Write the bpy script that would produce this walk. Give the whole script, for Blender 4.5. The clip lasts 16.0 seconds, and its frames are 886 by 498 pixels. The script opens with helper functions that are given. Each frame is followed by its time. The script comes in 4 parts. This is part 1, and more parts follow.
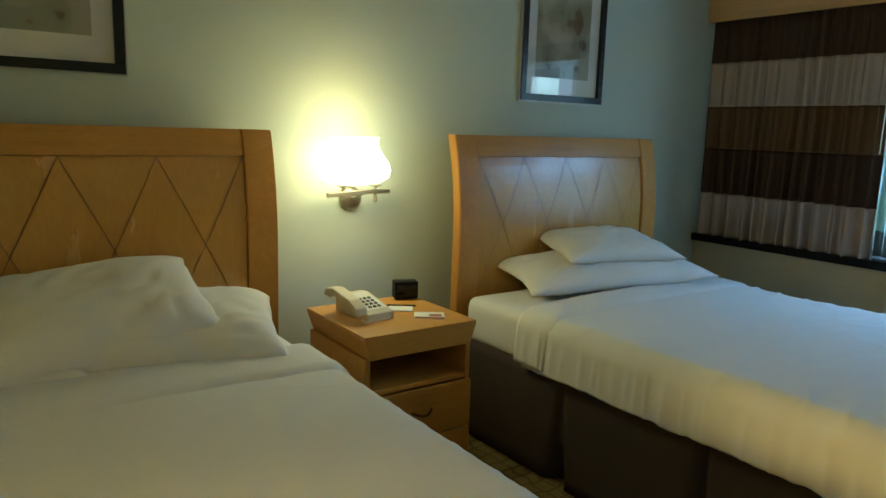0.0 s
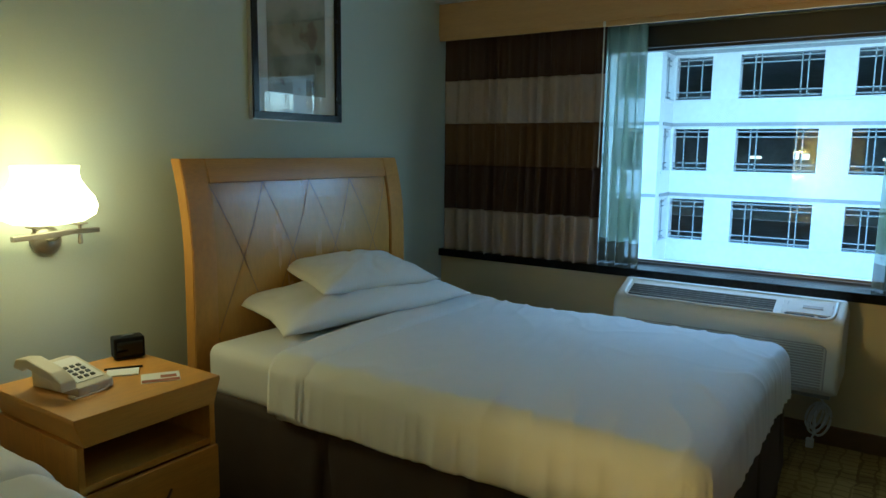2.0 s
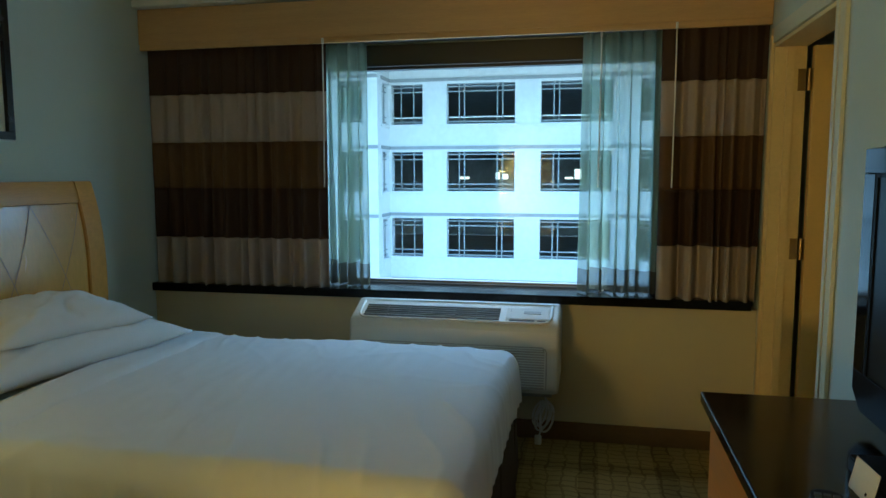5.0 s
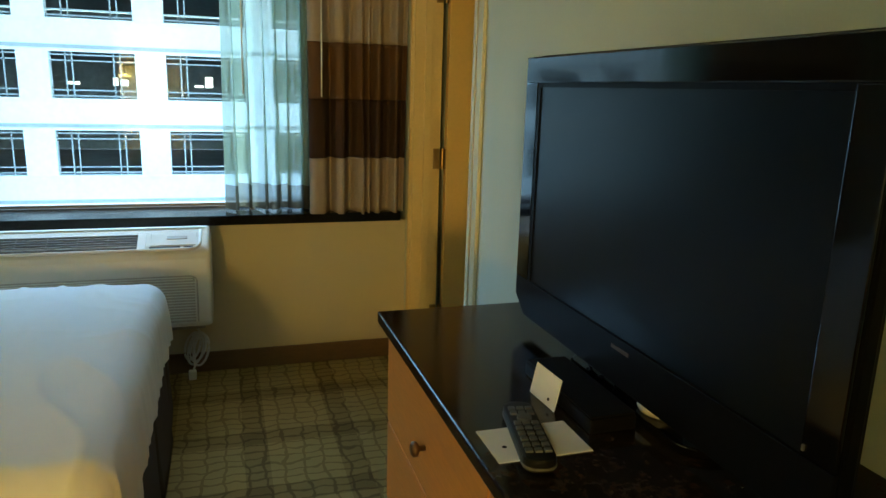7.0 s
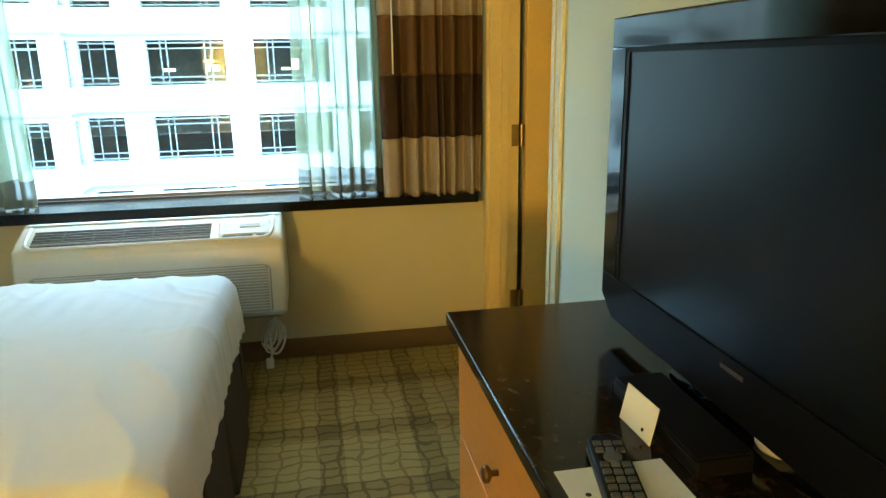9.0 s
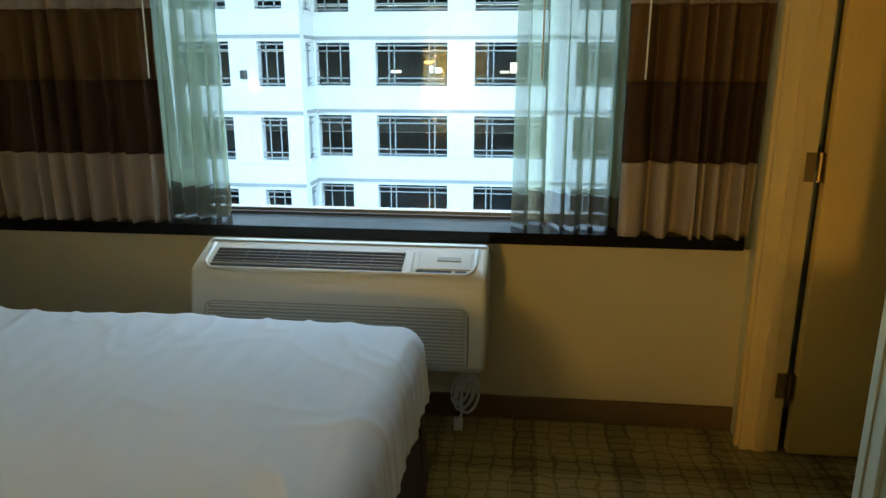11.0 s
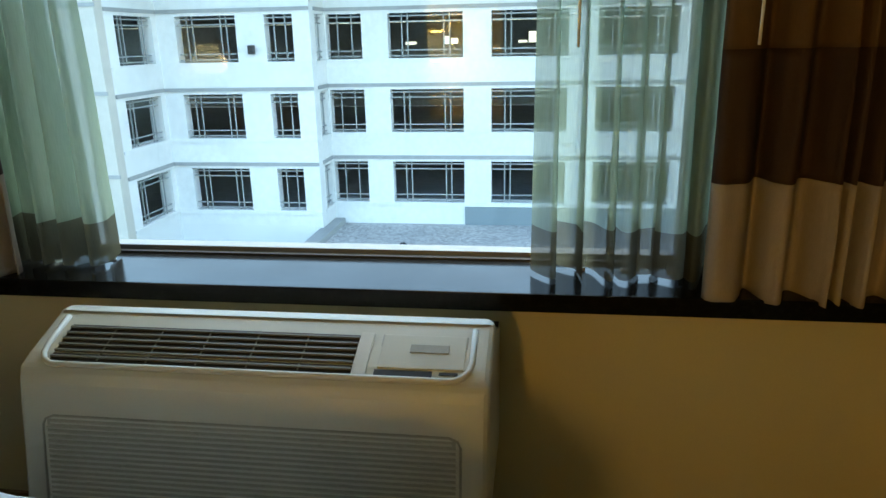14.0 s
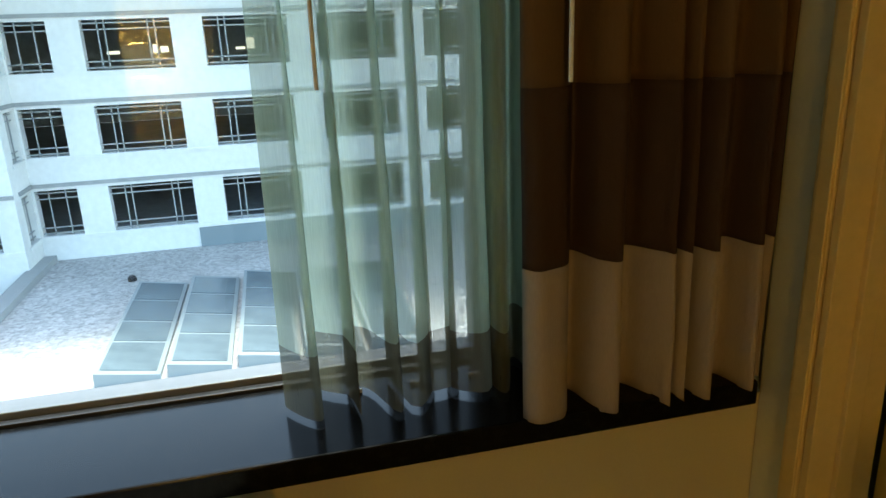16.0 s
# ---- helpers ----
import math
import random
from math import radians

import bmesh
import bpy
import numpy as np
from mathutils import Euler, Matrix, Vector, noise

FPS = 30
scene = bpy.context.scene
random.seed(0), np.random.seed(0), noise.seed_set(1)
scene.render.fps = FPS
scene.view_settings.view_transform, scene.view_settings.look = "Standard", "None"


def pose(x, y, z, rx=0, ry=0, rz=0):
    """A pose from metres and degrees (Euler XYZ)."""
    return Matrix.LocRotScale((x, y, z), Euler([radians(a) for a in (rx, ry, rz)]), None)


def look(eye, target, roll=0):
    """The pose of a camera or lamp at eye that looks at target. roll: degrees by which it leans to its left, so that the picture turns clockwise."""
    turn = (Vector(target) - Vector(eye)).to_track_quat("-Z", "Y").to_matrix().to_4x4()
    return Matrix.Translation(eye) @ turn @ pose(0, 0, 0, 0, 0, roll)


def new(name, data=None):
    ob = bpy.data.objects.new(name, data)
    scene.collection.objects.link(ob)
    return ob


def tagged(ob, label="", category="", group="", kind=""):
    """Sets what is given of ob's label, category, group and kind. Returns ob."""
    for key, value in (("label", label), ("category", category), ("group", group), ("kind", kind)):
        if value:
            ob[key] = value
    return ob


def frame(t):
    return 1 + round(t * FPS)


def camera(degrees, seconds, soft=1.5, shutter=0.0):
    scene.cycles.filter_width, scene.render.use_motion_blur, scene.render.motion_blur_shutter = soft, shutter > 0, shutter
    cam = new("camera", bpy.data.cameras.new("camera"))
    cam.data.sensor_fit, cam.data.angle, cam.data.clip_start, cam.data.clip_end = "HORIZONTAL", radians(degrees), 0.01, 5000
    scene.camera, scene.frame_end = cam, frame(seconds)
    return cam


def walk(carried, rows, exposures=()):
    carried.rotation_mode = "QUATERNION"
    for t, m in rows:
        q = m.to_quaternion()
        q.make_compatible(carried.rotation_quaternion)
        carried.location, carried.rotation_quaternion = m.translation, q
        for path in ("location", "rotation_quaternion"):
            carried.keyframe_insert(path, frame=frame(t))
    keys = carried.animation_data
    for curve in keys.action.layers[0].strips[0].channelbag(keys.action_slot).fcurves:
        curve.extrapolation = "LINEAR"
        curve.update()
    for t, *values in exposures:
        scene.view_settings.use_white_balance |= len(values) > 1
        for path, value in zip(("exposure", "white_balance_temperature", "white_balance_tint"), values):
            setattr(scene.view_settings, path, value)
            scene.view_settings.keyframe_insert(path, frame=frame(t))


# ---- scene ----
cam = camera(64.7, 16.0)
PATH = [
    (0, (-0.064, -0.079, 1.422), (1.077, 1.528, 1.085), 1.7),
    (0.5, (-0.005, -0.016, 1.429), (1.197, 1.537, 1.052), 1.3),
    (1, (0.065, 0.058, 1.438), (1.365, 1.538, 1.093), 0.8),
    (1.5, (0.105, 0.081, 1.433), (1.529, 1.451, 1.128), 0.7),
    (2, (0.119, 0.126, 1.452), (1.764, 1.228, 1.169), 0.7),
    (2.5, (0.106, 0.176, 1.462), (1.885, 1.051, 1.2), -0.2),
    (3, (0.091, 0.203, 1.465), (1.949, 0.914, 1.261), -1.1),
    (3.5, (0.085, 0.231, 1.459), (1.988, 0.826, 1.315), -1.1),
    (3.7, (0.079, 0.24, 1.458), (1.997, 0.792, 1.329), -0.9),
    (5.8, (0.425, 0.191, 1.418), (2.381, 0.344, 1.028), 0.6),
    (6, (0.442, 0.191, 1.422), (2.4, 0.196, 1.016), 0.9),
    (6.5, (0.486, 0.227, 1.421), (2.407, -0.132, 0.995), 1.5),
    (7, (0.512, 0.262, 1.41), (2.37, -0.329, 0.966), 1.7),
    (7.5, (0.519, 0.268, 1.405), (2.302, -0.509, 0.944), 2.2),
    (8, (0.533, 0.268, 1.402), (2.301, -0.534, 0.923), 2.1),
    (8.5, (0.577, 0.243, 1.406), (2.395, -0.419, 0.898), 0.9),
    (9, (0.685, 0.184, 1.41), (2.585, -0.167, 0.893), -0.9),
    (9.5, (0.781, 0.147, 1.407), (2.718, 0.098, 0.914), -1.2),
    (10, (0.979, 0.171, 1.395), (2.920, 0.204, 0.916), -0.4),
    (12.5, (1.789, 0.274, 1.404), (3.664, 0.726, 0.861), -0.59),
    (13, (1.944, 0.287, 1.401), (3.834, 0.648, 0.842), -1.21),
    (13.5, (2.176, 0.259, 1.397), (4.072, 0.553, 0.823), -1.51),
    (14, (2.371, 0.237, 1.384), (4.270, 0.509, 0.808), -1.18),
    (14.5, (2.544, 0.244, 1.391), (4.451, 0.370, 0.795), -0.98),
    (15, (2.693, 0.284, 1.389), (4.580, 0.063, 0.775), -0.14),
    (15.5, (2.809, 0.275, 1.397), (4.677, -0.045, 0.772), -1.12),
    (16, (2.959, 0.230, 1.432), (4.814, -0.209, 0.849), -2.28),
]
SKY, SUN, BULB, WARM_FILL, SHADE_GLOW = 0.15, 1.3, 0.33, 27.0, 0.9
EXPOSURES = [(0, 3.12, 4500, -14), (1, 3.0, 4450, -14), (1.5, 2.9, 4450, -15), (2, 2.76, 4450, -16), (2.5, 2.64, 4500, -17), (3.5, 2.6, 4550, -18), (6, 2.8, 4900, -15),
             (7, 3.4, 5300, -17), (8, 4.4, 5850, -20), (9, 4.25, 5850, -19), (10, 3.46, 5850, -14), (12.5, 2.88, 6050, -11), (14.5, 2.6, 6350, -10), (16, 2.52, 6500, -8)]
walk(cam, [(t, look(eye, target, roll)) for t, eye, target, roll in PATH], EXPOSURES)

# ---- light ----
world = bpy.data.worlds.new("sky")
scene.world = world
world.use_nodes = True
wn = world.node_tree.nodes
sky = wn.new("ShaderNodeTexSky")
sky.sky_type, sky.sun_disc = "NISHITA", False
sky.sun_elevation, sky.sun_rotation = radians(72), radians(128)
sky.air_density, sky.dust_density = 1.0, 2.0
wn["Background"].inputs["Strength"].default_value = SKY
world.node_tree.links.new(sky.outputs[0], wn["Background"].inputs["Color"])

sun = new("sun", bpy.data.lights.new("sun", "SUN"))
sun.data.energy, sun.data.angle, sun.data.color = SUN, radians(12), (1.0, 0.97, 0.93)
sun.matrix_world = look((0, 0, 0), (-0.243, 0.190, -0.951))

bulb = new("sconce_bulb", bpy.data.lights.new("sconce_bulb", "POINT"))
bulb.data.energy, bulb.data.color, bulb.data.shadow_soft_size = BULB, (1.0, 0.56, 0.19), 0.06
bulb.location = (1.345, 2.48, 1.25)
tagged(bulb, kind="structure")

# added warm light, out of view, that brightens the door and window wall
warm_fill = new("added_warm_light", bpy.data.lights.new("added_warm_light", "POINT"))
warm_fill.data.energy, warm_fill.data.color, warm_fill.data.shadow_soft_size = WARM_FILL, (1.0, 0.5, 0.11), 0.19
warm_fill.location = (-2.6, 1.5, 1.3)
tagged(warm_fill, kind="structure")


# ---- materials ----
def node(nt, kind, **values):
    n = nt.nodes.new(kind)
    for key, v in values.items():
        n.inputs[key.replace("_", " ")].default_value = v
    return n


def shade(name, color, rough=0.6, metal=0.0, scale=6.0, var=0.12, fine=80.0, bump=0.1, depth=0.002, stretch=(1, 1, 1), spec=0.5, rand=0.0):
    """A surface with broad blotches, fine grain and fine relief."""
    m = bpy.data.materials.new(name)
    m.use_nodes = True
    nt = m.node_tree
    b = nt.nodes["Principled BSDF"]
    b.inputs["Metallic"].default_value = metal
    b.inputs["Specular IOR Level"].default_value = spec
    tc = nt.nodes.new("ShaderNodeTexCoord")
    mp = nt.nodes.new("ShaderNodeMapping")
    mp.inputs["Scale"].default_value = stretch
    nt.links.new(tc.outputs["Object"], mp.inputs["Vector"])
    big = node(nt, "ShaderNodeTexNoise", Scale=scale, Detail=4.0, Roughness=0.6)
    small = node(nt, "ShaderNodeTexNoise", Scale=fine, Detail=3.0, Roughness=0.6)
    for t in (big, small):
        nt.links.new(mp.outputs[0], t.inputs["Vector"])
    add = nt.nodes.new("ShaderNodeMath")
    add.operation = "MULTIPLY_ADD"
    add.inputs[1].default_value = 0.5
    nt.links.new(small.outputs["Fac"], add.inputs[0])
    half = nt.nodes.new("ShaderNodeMath")
    half.operation = "MULTIPLY"
    half.inputs[1].default_value = 0.5
    nt.links.new(big.outputs["Fac"], half.inputs[0])
    nt.links.new(half.outputs[0], add.inputs[2])
    ramp = nt.nodes.new("ShaderNodeValToRGB")
    e = ramp.color_ramp.elements
    e[0].position, e[1].position = 0.3, 0.7
    e[0].color = (*[c * (1 - var) for c in color], 1)
    e[1].color = (*[min(1, c * (1 + var)) for c in color], 1)
    nt.links.new(add.outputs[0], ramp.inputs[0])
    out = ramp.outputs[0]
    if rand:
        info = nt.nodes.new("ShaderNodeObjectInfo")
        hsv = nt.nodes.new("ShaderNodeHueSaturation")
        rng = node(nt, "ShaderNodeMapRange")
        rng.inputs["To Min"].default_value, rng.inputs["To Max"].default_value = 1 - rand, 1 + rand
        nt.links.new(info.outputs["Random"], rng.inputs["Value"])
        nt.links.new(rng.outputs[0], hsv.inputs["Value"])
        nt.links.new(out, hsv.inputs["Color"])
        out = hsv.outputs[0]
    nt.links.new(out, b.inputs["Base Color"])
    rr = node(nt, "ShaderNodeMapRange")
    rr.inputs["To Min"].default_value, rr.inputs["To Max"].default_value = max(0.02, rough - 0.08), min(1, rough + 0.08)
    nt.links.new(big.outputs["Fac"], rr.inputs["Value"])
    nt.links.new(rr.outputs[0], b.inputs["Roughness"])
    bp = node(nt, "ShaderNodeBump", Strength=bump, Distance=depth)
    nt.links.new(small.outputs["Fac"], bp.inputs["Height"])
    nt.links.new(bp.outputs[0], b.inputs["Normal"])
    return m


def mathn(nt, op, a, b=None, c=None):
    n = nt.nodes.new("ShaderNodeMath")
    n.operation = op
    for i, v in enumerate((a, b, c)):
        if v is None:
            continue
        if isinstance(v, (int, float)):
            n.inputs[i].default_value = v
        else:
            nt.links.new(v, n.inputs[i])
    return n.outputs[0]


def carpet_material():
    """Olive loop carpet: pale cells between dark wandering lines, under broad dark stripes."""
    m = shade("carpet", (0.38, 0.285, 0.10), rough=0.95, bump=0.6, depth=0.004, fine=400, spec=0.1)
    nt = m.node_tree
    b = nt.nodes["Principled BSDF"]
    old = b.inputs["Base Color"].links[0].from_socket
    tc = nt.nodes.new("ShaderNodeTexCoord")
    warp = node(nt, "ShaderNodeTexNoise", Scale=9.0, Detail=2.0)
    nt.links.new(tc.outputs["Object"], warp.inputs["Vector"])
    mixv = nt.nodes.new("ShaderNodeVectorMath")
    mixv.operation = "MULTIPLY_ADD"
    mixv.inputs[1].default_value = (0.075, 0.075, 0)
    nt.links.new(warp.outputs["Color"], mixv.inputs[0])
    nt.links.new(tc.outputs["Object"], mixv.inputs[2])
    sep = nt.nodes.new("ShaderNodeSeparateXYZ")
    nt.links.new(mixv.outputs[0], sep.inputs[0])

    def line(v, pitch, width):
        f = mathn(nt, "FRACT", mathn(nt, "DIVIDE", v, pitch))
        return mathn(nt, "LESS_THAN", mathn(nt, "ABSOLUTE", mathn(nt, "SUBTRACT", f, 0.5)), width)

    lx, ly = line(sep.outputs[0], 0.052, 0.10), line(sep.outputs[1], 0.075, 0.075)
    lines = mathn(nt, "MAXIMUM", lx, ly)
    plain = nt.nodes.new("ShaderNodeSeparateXYZ")
    nt.links.new(tc.outputs["Object"], plain.inputs[0])
    sx, sy = line(plain.outputs[0], 0.43, 0.13), line(plain.outputs[1], 0.36, 0.13)
    stripes = mathn(nt, "MULTIPLY_ADD", sx, 0.3, mathn(nt, "MULTIPLY", sy, 0.3))
    dark = mathn(nt, "MINIMUM", mathn(nt, "MULTIPLY_ADD", lines, 0.42, stripes), 0.85)
    mix = nt.nodes.new("ShaderNodeMix")
    mix.data_type = "RGBA"
    nt.links.new(dark, mix.inputs["Factor"])
    nt.links.new(old, mix.inputs["A"])
    mix.inputs["B"].default_value = (0.085, 0.055, 0.02, 1)
    nt.links.new(mix.outputs["Result"], b.inputs["Base Color"])
    return m


def stone_material(name, dark, light, scale, rough):
    m = shade(name, dark, rough=rough, fine=scale * 3, bump=0.03)
    nt = m.node_tree
    b = nt.nodes["Principled BSDF"]
    old = b.inputs["Base Color"].links[0].from_socket
    tc = nt.nodes.new("ShaderNodeTexCoord")
    v = node(nt, "ShaderNodeTexNoise", Scale=scale, Detail=6.0, Roughness=0.75)
    nt.links.new(tc.outputs["Object"], v.inputs["Vector"])
    ramp = nt.nodes.new("ShaderNodeValToRGB")
    ramp.color_ramp.elements[0].position, ramp.color_ramp.elements[1].position = 0.48, 0.66
    nt.links.new(v.outputs["Fac"], ramp.inputs[0])
    mix = nt.nodes.new("ShaderNodeMix")
    mix.data_type = "RGBA"
    nt.links.new(ramp.outputs[0], mix.inputs["Factor"])
    nt.links.new(old, mix.inputs["A"])
    mix.inputs["B"].default_value = (*light, 1)
    nt.links.new(mix.outputs["Result"], b.inputs["Base Color"])
    return m


def gravel_material():
    m = shade("gravel", (0.46, 0.455, 0.445), rough=0.95, scale=0.4, var=0.2, fine=6, bump=0.8, depth=0.03)
    nt = m.node_tree
    b = nt.nodes["Principled BSDF"]
    old = b.inputs["Base Color"].links[0].from_socket
    tc = nt.nodes.new("ShaderNodeTexCoord")
    v = node(nt, "ShaderNodeTexVoronoi", Scale=9.0)
    nt.links.new(tc.outputs["Object"], v.inputs["Vector"])
    mix = nt.nodes.new("ShaderNodeMix")
    mix.data_type, mix.blend_type = "RGBA", "MULTIPLY"
    mix.inputs["Factor"].default_value = 0.75
    bw = nt.nodes.new("ShaderNodeRGBToBW")
    nt.links.new(v.outputs["Color"], bw.inputs[0])
    rng = node(nt, "ShaderNodeMapRange")
    rng.inputs["To Min"].default_value, rng.inputs["To Max"].default_value = 0.45, 1.25
    nt.links.new(bw.outputs[0], rng.inputs["Value"])
    nt.links.new(old, mix.inputs["A"])
    nt.links.new(rng.outputs[0], mix.inputs["B"])
    nt.links.new(mix.outputs["Result"], b.inputs["Base Color"])
    return m


def sheer_material(name, color, clear):
    m = bpy.data.materials.new(name)
    m.use_nodes = True
    nt = m.node_tree
    nt.nodes.remove(nt.nodes["Principled BSDF"])
    tr, df, tl = (nt.nodes.new("ShaderNodeBsdf" + k) for k in ("Transparent", "Diffuse", "Translucent"))
    df.inputs[0].default_value = tl.inputs[0].default_value = (*color, 1)
    tc = nt.nodes.new("ShaderNodeTexCoord")
    mp = nt.nodes.new("ShaderNodeMapping")
    mp.inputs["Scale"].default_value = (1, 1, 0.04)
    nt.links.new(tc.outputs["Object"], mp.inputs["Vector"])
    n = node(nt, "ShaderNodeTexNoise", Scale=500.0, Detail=2.0)
    nt.links.new(mp.outputs[0], n.inputs["Vector"])
    half = nt.nodes.new("ShaderNodeMixShader")
    half.inputs[0].default_value = 0.55
    nt.links.new(df.outputs[0], half.inputs[1])
    nt.links.new(tl.outputs[0], half.inputs[2])
    rng = node(nt, "ShaderNodeMapRange")
    rng.inputs["To Min"].default_value, rng.inputs["To Max"].default_value = 1 - clear - 0.12, 1 - clear + 0.12
    nt.links.new(n.outputs["Fac"], rng.inputs["Value"])
    mix = nt.nodes.new("ShaderNodeMixShader")
    nt.links.new(rng.outputs[0], mix.inputs[0])
    nt.links.new(tr.outputs[0], mix.inputs[1])
    nt.links.new(half.outputs[0], mix.inputs[2])
    nt.links.new(mix.outputs[0], nt.nodes["Material Output"].inputs["Surface"])
    return m


def glass_material(name, tint=(1, 1, 1), rough=0.0, straight=0.08):
    """Thin clear pane, alike from both sides: straight through, with a gloss that grows towards grazing angles."""
    m = bpy.data.materials.new(name)
    m.use_nodes = True
    nt = m.node_tree
    nt.nodes.remove(nt.nodes["Principled BSDF"])
    tr, gl, lw, mix = (nt.nodes.new("ShaderNode" + k) for k in ("BsdfTransparent", "BsdfGlossy", "LayerWeight", "MixShader"))
    tr.inputs["Color"].default_value = (*tint, 1)
    gl.inputs["Roughness"].default_value = rough
    lw.inputs["Blend"].default_value = 0.5
    gloss = mathn(nt, "MULTIPLY_ADD", mathn(nt, "POWER", lw.outputs["Facing"], 5.0), 1 - straight, straight)
    nt.links.new(gloss, mix.inputs[0])
    nt.links.new(tr.outputs[0], mix.inputs[1])
    nt.links.new(gl.outputs[0], mix.inputs[2])
    nt.links.new(mix.outputs[0], nt.nodes["Material Output"].inputs["Surface"])
    return m


def glow_material(name, color, strength):
    m = bpy.data.materials.new(name)
    m.use_nodes = True
    b = m.node_tree.nodes["Principled BSDF"]
    b.inputs["Base Color"].default_value = (0.8, 0.75, 0.65, 1)
    b.inputs["Emission Color"].default_value = (*color, 1)
    b.inputs["Emission Strength"].default_value = strength
    return m


def art_material():
    """Faded botanical print: overlapping sage, tan and brown blooms on paper."""
    m = shade("botanical_print", (0.3, 0.3, 0.2), rough=0.7, scale=8, var=0.3)
    nt = m.node_tree
    b = nt.nodes["Principled BSDF"]
    tc = nt.nodes.new("ShaderNodeTexCoord")
    v = node(nt, "ShaderNodeTexVoronoi", Scale=8.0)
    v.feature = "SMOOTH_F1"
    w = node(nt, "ShaderNodeTexNoise", Scale=7.0, Detail=3.0)
    for t in (v, w):
        nt.links.new(tc.outputs["Object"], t.inputs["Vector"])
    add = mathn(nt, "MULTIPLY_ADD", v.outputs["Distance"], 0.7, mathn(nt, "MULTIPLY", w.outputs["Fac"], 0.75))
    ramp = nt.nodes.new("ShaderNodeValToRGB")
    e = ramp.color_ramp.elements
    e[0].position, e[0].color = 0.36, (0.10, 0.075, 0.05, 1)
    e[1].position, e[1].color = 0.8, (0.45, 0.42, 0.31, 1)
    for p, c in ((0.47, (0.17, 0.13, 0.08, 1)), (0.5, (0.27, 0.28, 0.19, 1)), (0.6, (0.31, 0.3, 0.21, 1)), (0.66, (0.4, 0.37, 0.26, 1))):
        x = e.new(p)
        x.color = c
    nt.links.new(add, ramp.inputs[0])
    nt.links.new(ramp.outputs[0], b.inputs["Base Color"])
    return m


WALL = shade("painted_wall", (0.60, 0.645, 0.545), rough=0.75, scale=2.5, var=0.04, fine=180, bump=0.12)
CEIL = shade("ceiling_paint", (0.68, 0.66, 0.54), rough=0.9, scale=3, var=0.04, fine=120, bump=0.3)
CARPET = carpet_material()
# wall paint with the yellow of the warm lamp light put into it
WALL_LAMPLIT = shade("lamplit_wall_paint", (0.58, 0.50, 0.30), rough=0.75, scale=2.5, var=0.04, fine=180, bump=0.12)
# yellow trim and door paint, deepened with the amber of warm lamp light
TRIM = shade("yellow_lamplit_trim", (0.82, 0.61, 0.24), rough=0.45, scale=5, var=0.06, fine=60, bump=0.08)
DOORPAINT = shade("lamplit_door_paint", (0.84, 0.56, 0.15), rough=0.4, scale=4, var=0.05, fine=60, bump=0.06)
CASING = shade("pale_casing_paint", (0.70, 0.66, 0.46), rough=0.45, scale=5, var=0.05, fine=60, bump=0.06)
BASE = shade("brown_baseboard", (0.15, 0.085, 0.03), rough=0.6, scale=10, var=0.2, stretch=(1, 1, 6))
MAPLE = shade("honey_maple", (0.55, 0.275, 0.035), rough=0.38, scale=5, var=0.16, fine=45, bump=0.05, stretch=(1, 8, 0.5))
MAPLE_H = shade("honey_maple_rail", (0.55, 0.28, 0.038), rough=0.36, scale=5, var=0.15, fine=45, bump=0.05, stretch=(0.5, 8, 6))
PANEL = shade("maple_veneer", (0.57, 0.31, 0.05), rough=0.25, spec=0.9, scale=4, var=0.12, fine=40, bump=0.04, stretch=(2, 2, 0.4))
INLAY = shade("dark_inlay", (0.27, 0.14, 0.04), rough=0.5)
DRESSERWOOD = shade("dresser_maple", (0.5, 0.23, 0.05), rough=0.38, scale=4, var=0.16, fine=40, bump=0.05, stretch=(0.5, 4, 5))
VALANCE = shade("valance_wood", (0.5, 0.31, 0.11), rough=0.45, scale=4, var=0.12, fine=50, stretch=(4, 0.4, 6))
GRANITE = stone_material("dark_granite", (0.012, 0.009, 0.007), (0.055, 0.033, 0.022), 38, 0.13)
SILL = stone_material("black_sill", (0.006, 0.006, 0.006), (0.013, 0.012, 0.011), 60, 0.16)
for stone, gloss in ((GRANITE, 0.28), (SILL, 0.13)):
    stone.node_tree.nodes["Principled BSDF"].inputs["Specular IOR Level"].default_value = gloss
LINEN = shade("white_linen", (0.78, 0.77, 0.74), rough=0.85, scale=5, var=0.03, fine=700, bump=0.15, depth=0.001, spec=0.2)
PILLOW = shade("pillow_cotton", (0.8, 0.78, 0.72), rough=0.85, scale=6, var=0.03, fine=600, bump=0.15, depth=0.001, spec=0.2)
SKIRT = shade("taupe_skirt", (0.075, 0.058, 0.047), rough=0.9, scale=8, var=0.15, fine=500, bump=0.3, spec=0.15)
DRAPES = [shade(n, c, rough=0.8, scale=8, var=0.1, fine=350, bump=0.3, stretch=(1, 1, 0.2), spec=0.25) for n, c in (
    ("drape_dark_brown", (0.055, 0.030, 0.020)), ("drape_oatmeal", (0.37, 0.30, 0.24)), ("drape_bronze", (0.12, 0.065, 0.028)))]
SHEER = sheer_material("sheer_voile", (0.36, 0.43, 0.32), 0.33)
SHEERHEM = sheer_material("sheer_hem", (0.13, 0.125, 0.085), 0.2)
ALU = shade("window_aluminium", (0.18, 0.185, 0.19), rough=0.45, metal=0.4, var=0.05)
BLACKFRAME = shade("dark_window_frame", (0.02, 0.02, 0.022), rough=0.4)
GLASS = glass_material("window_glass", straight=0.04)
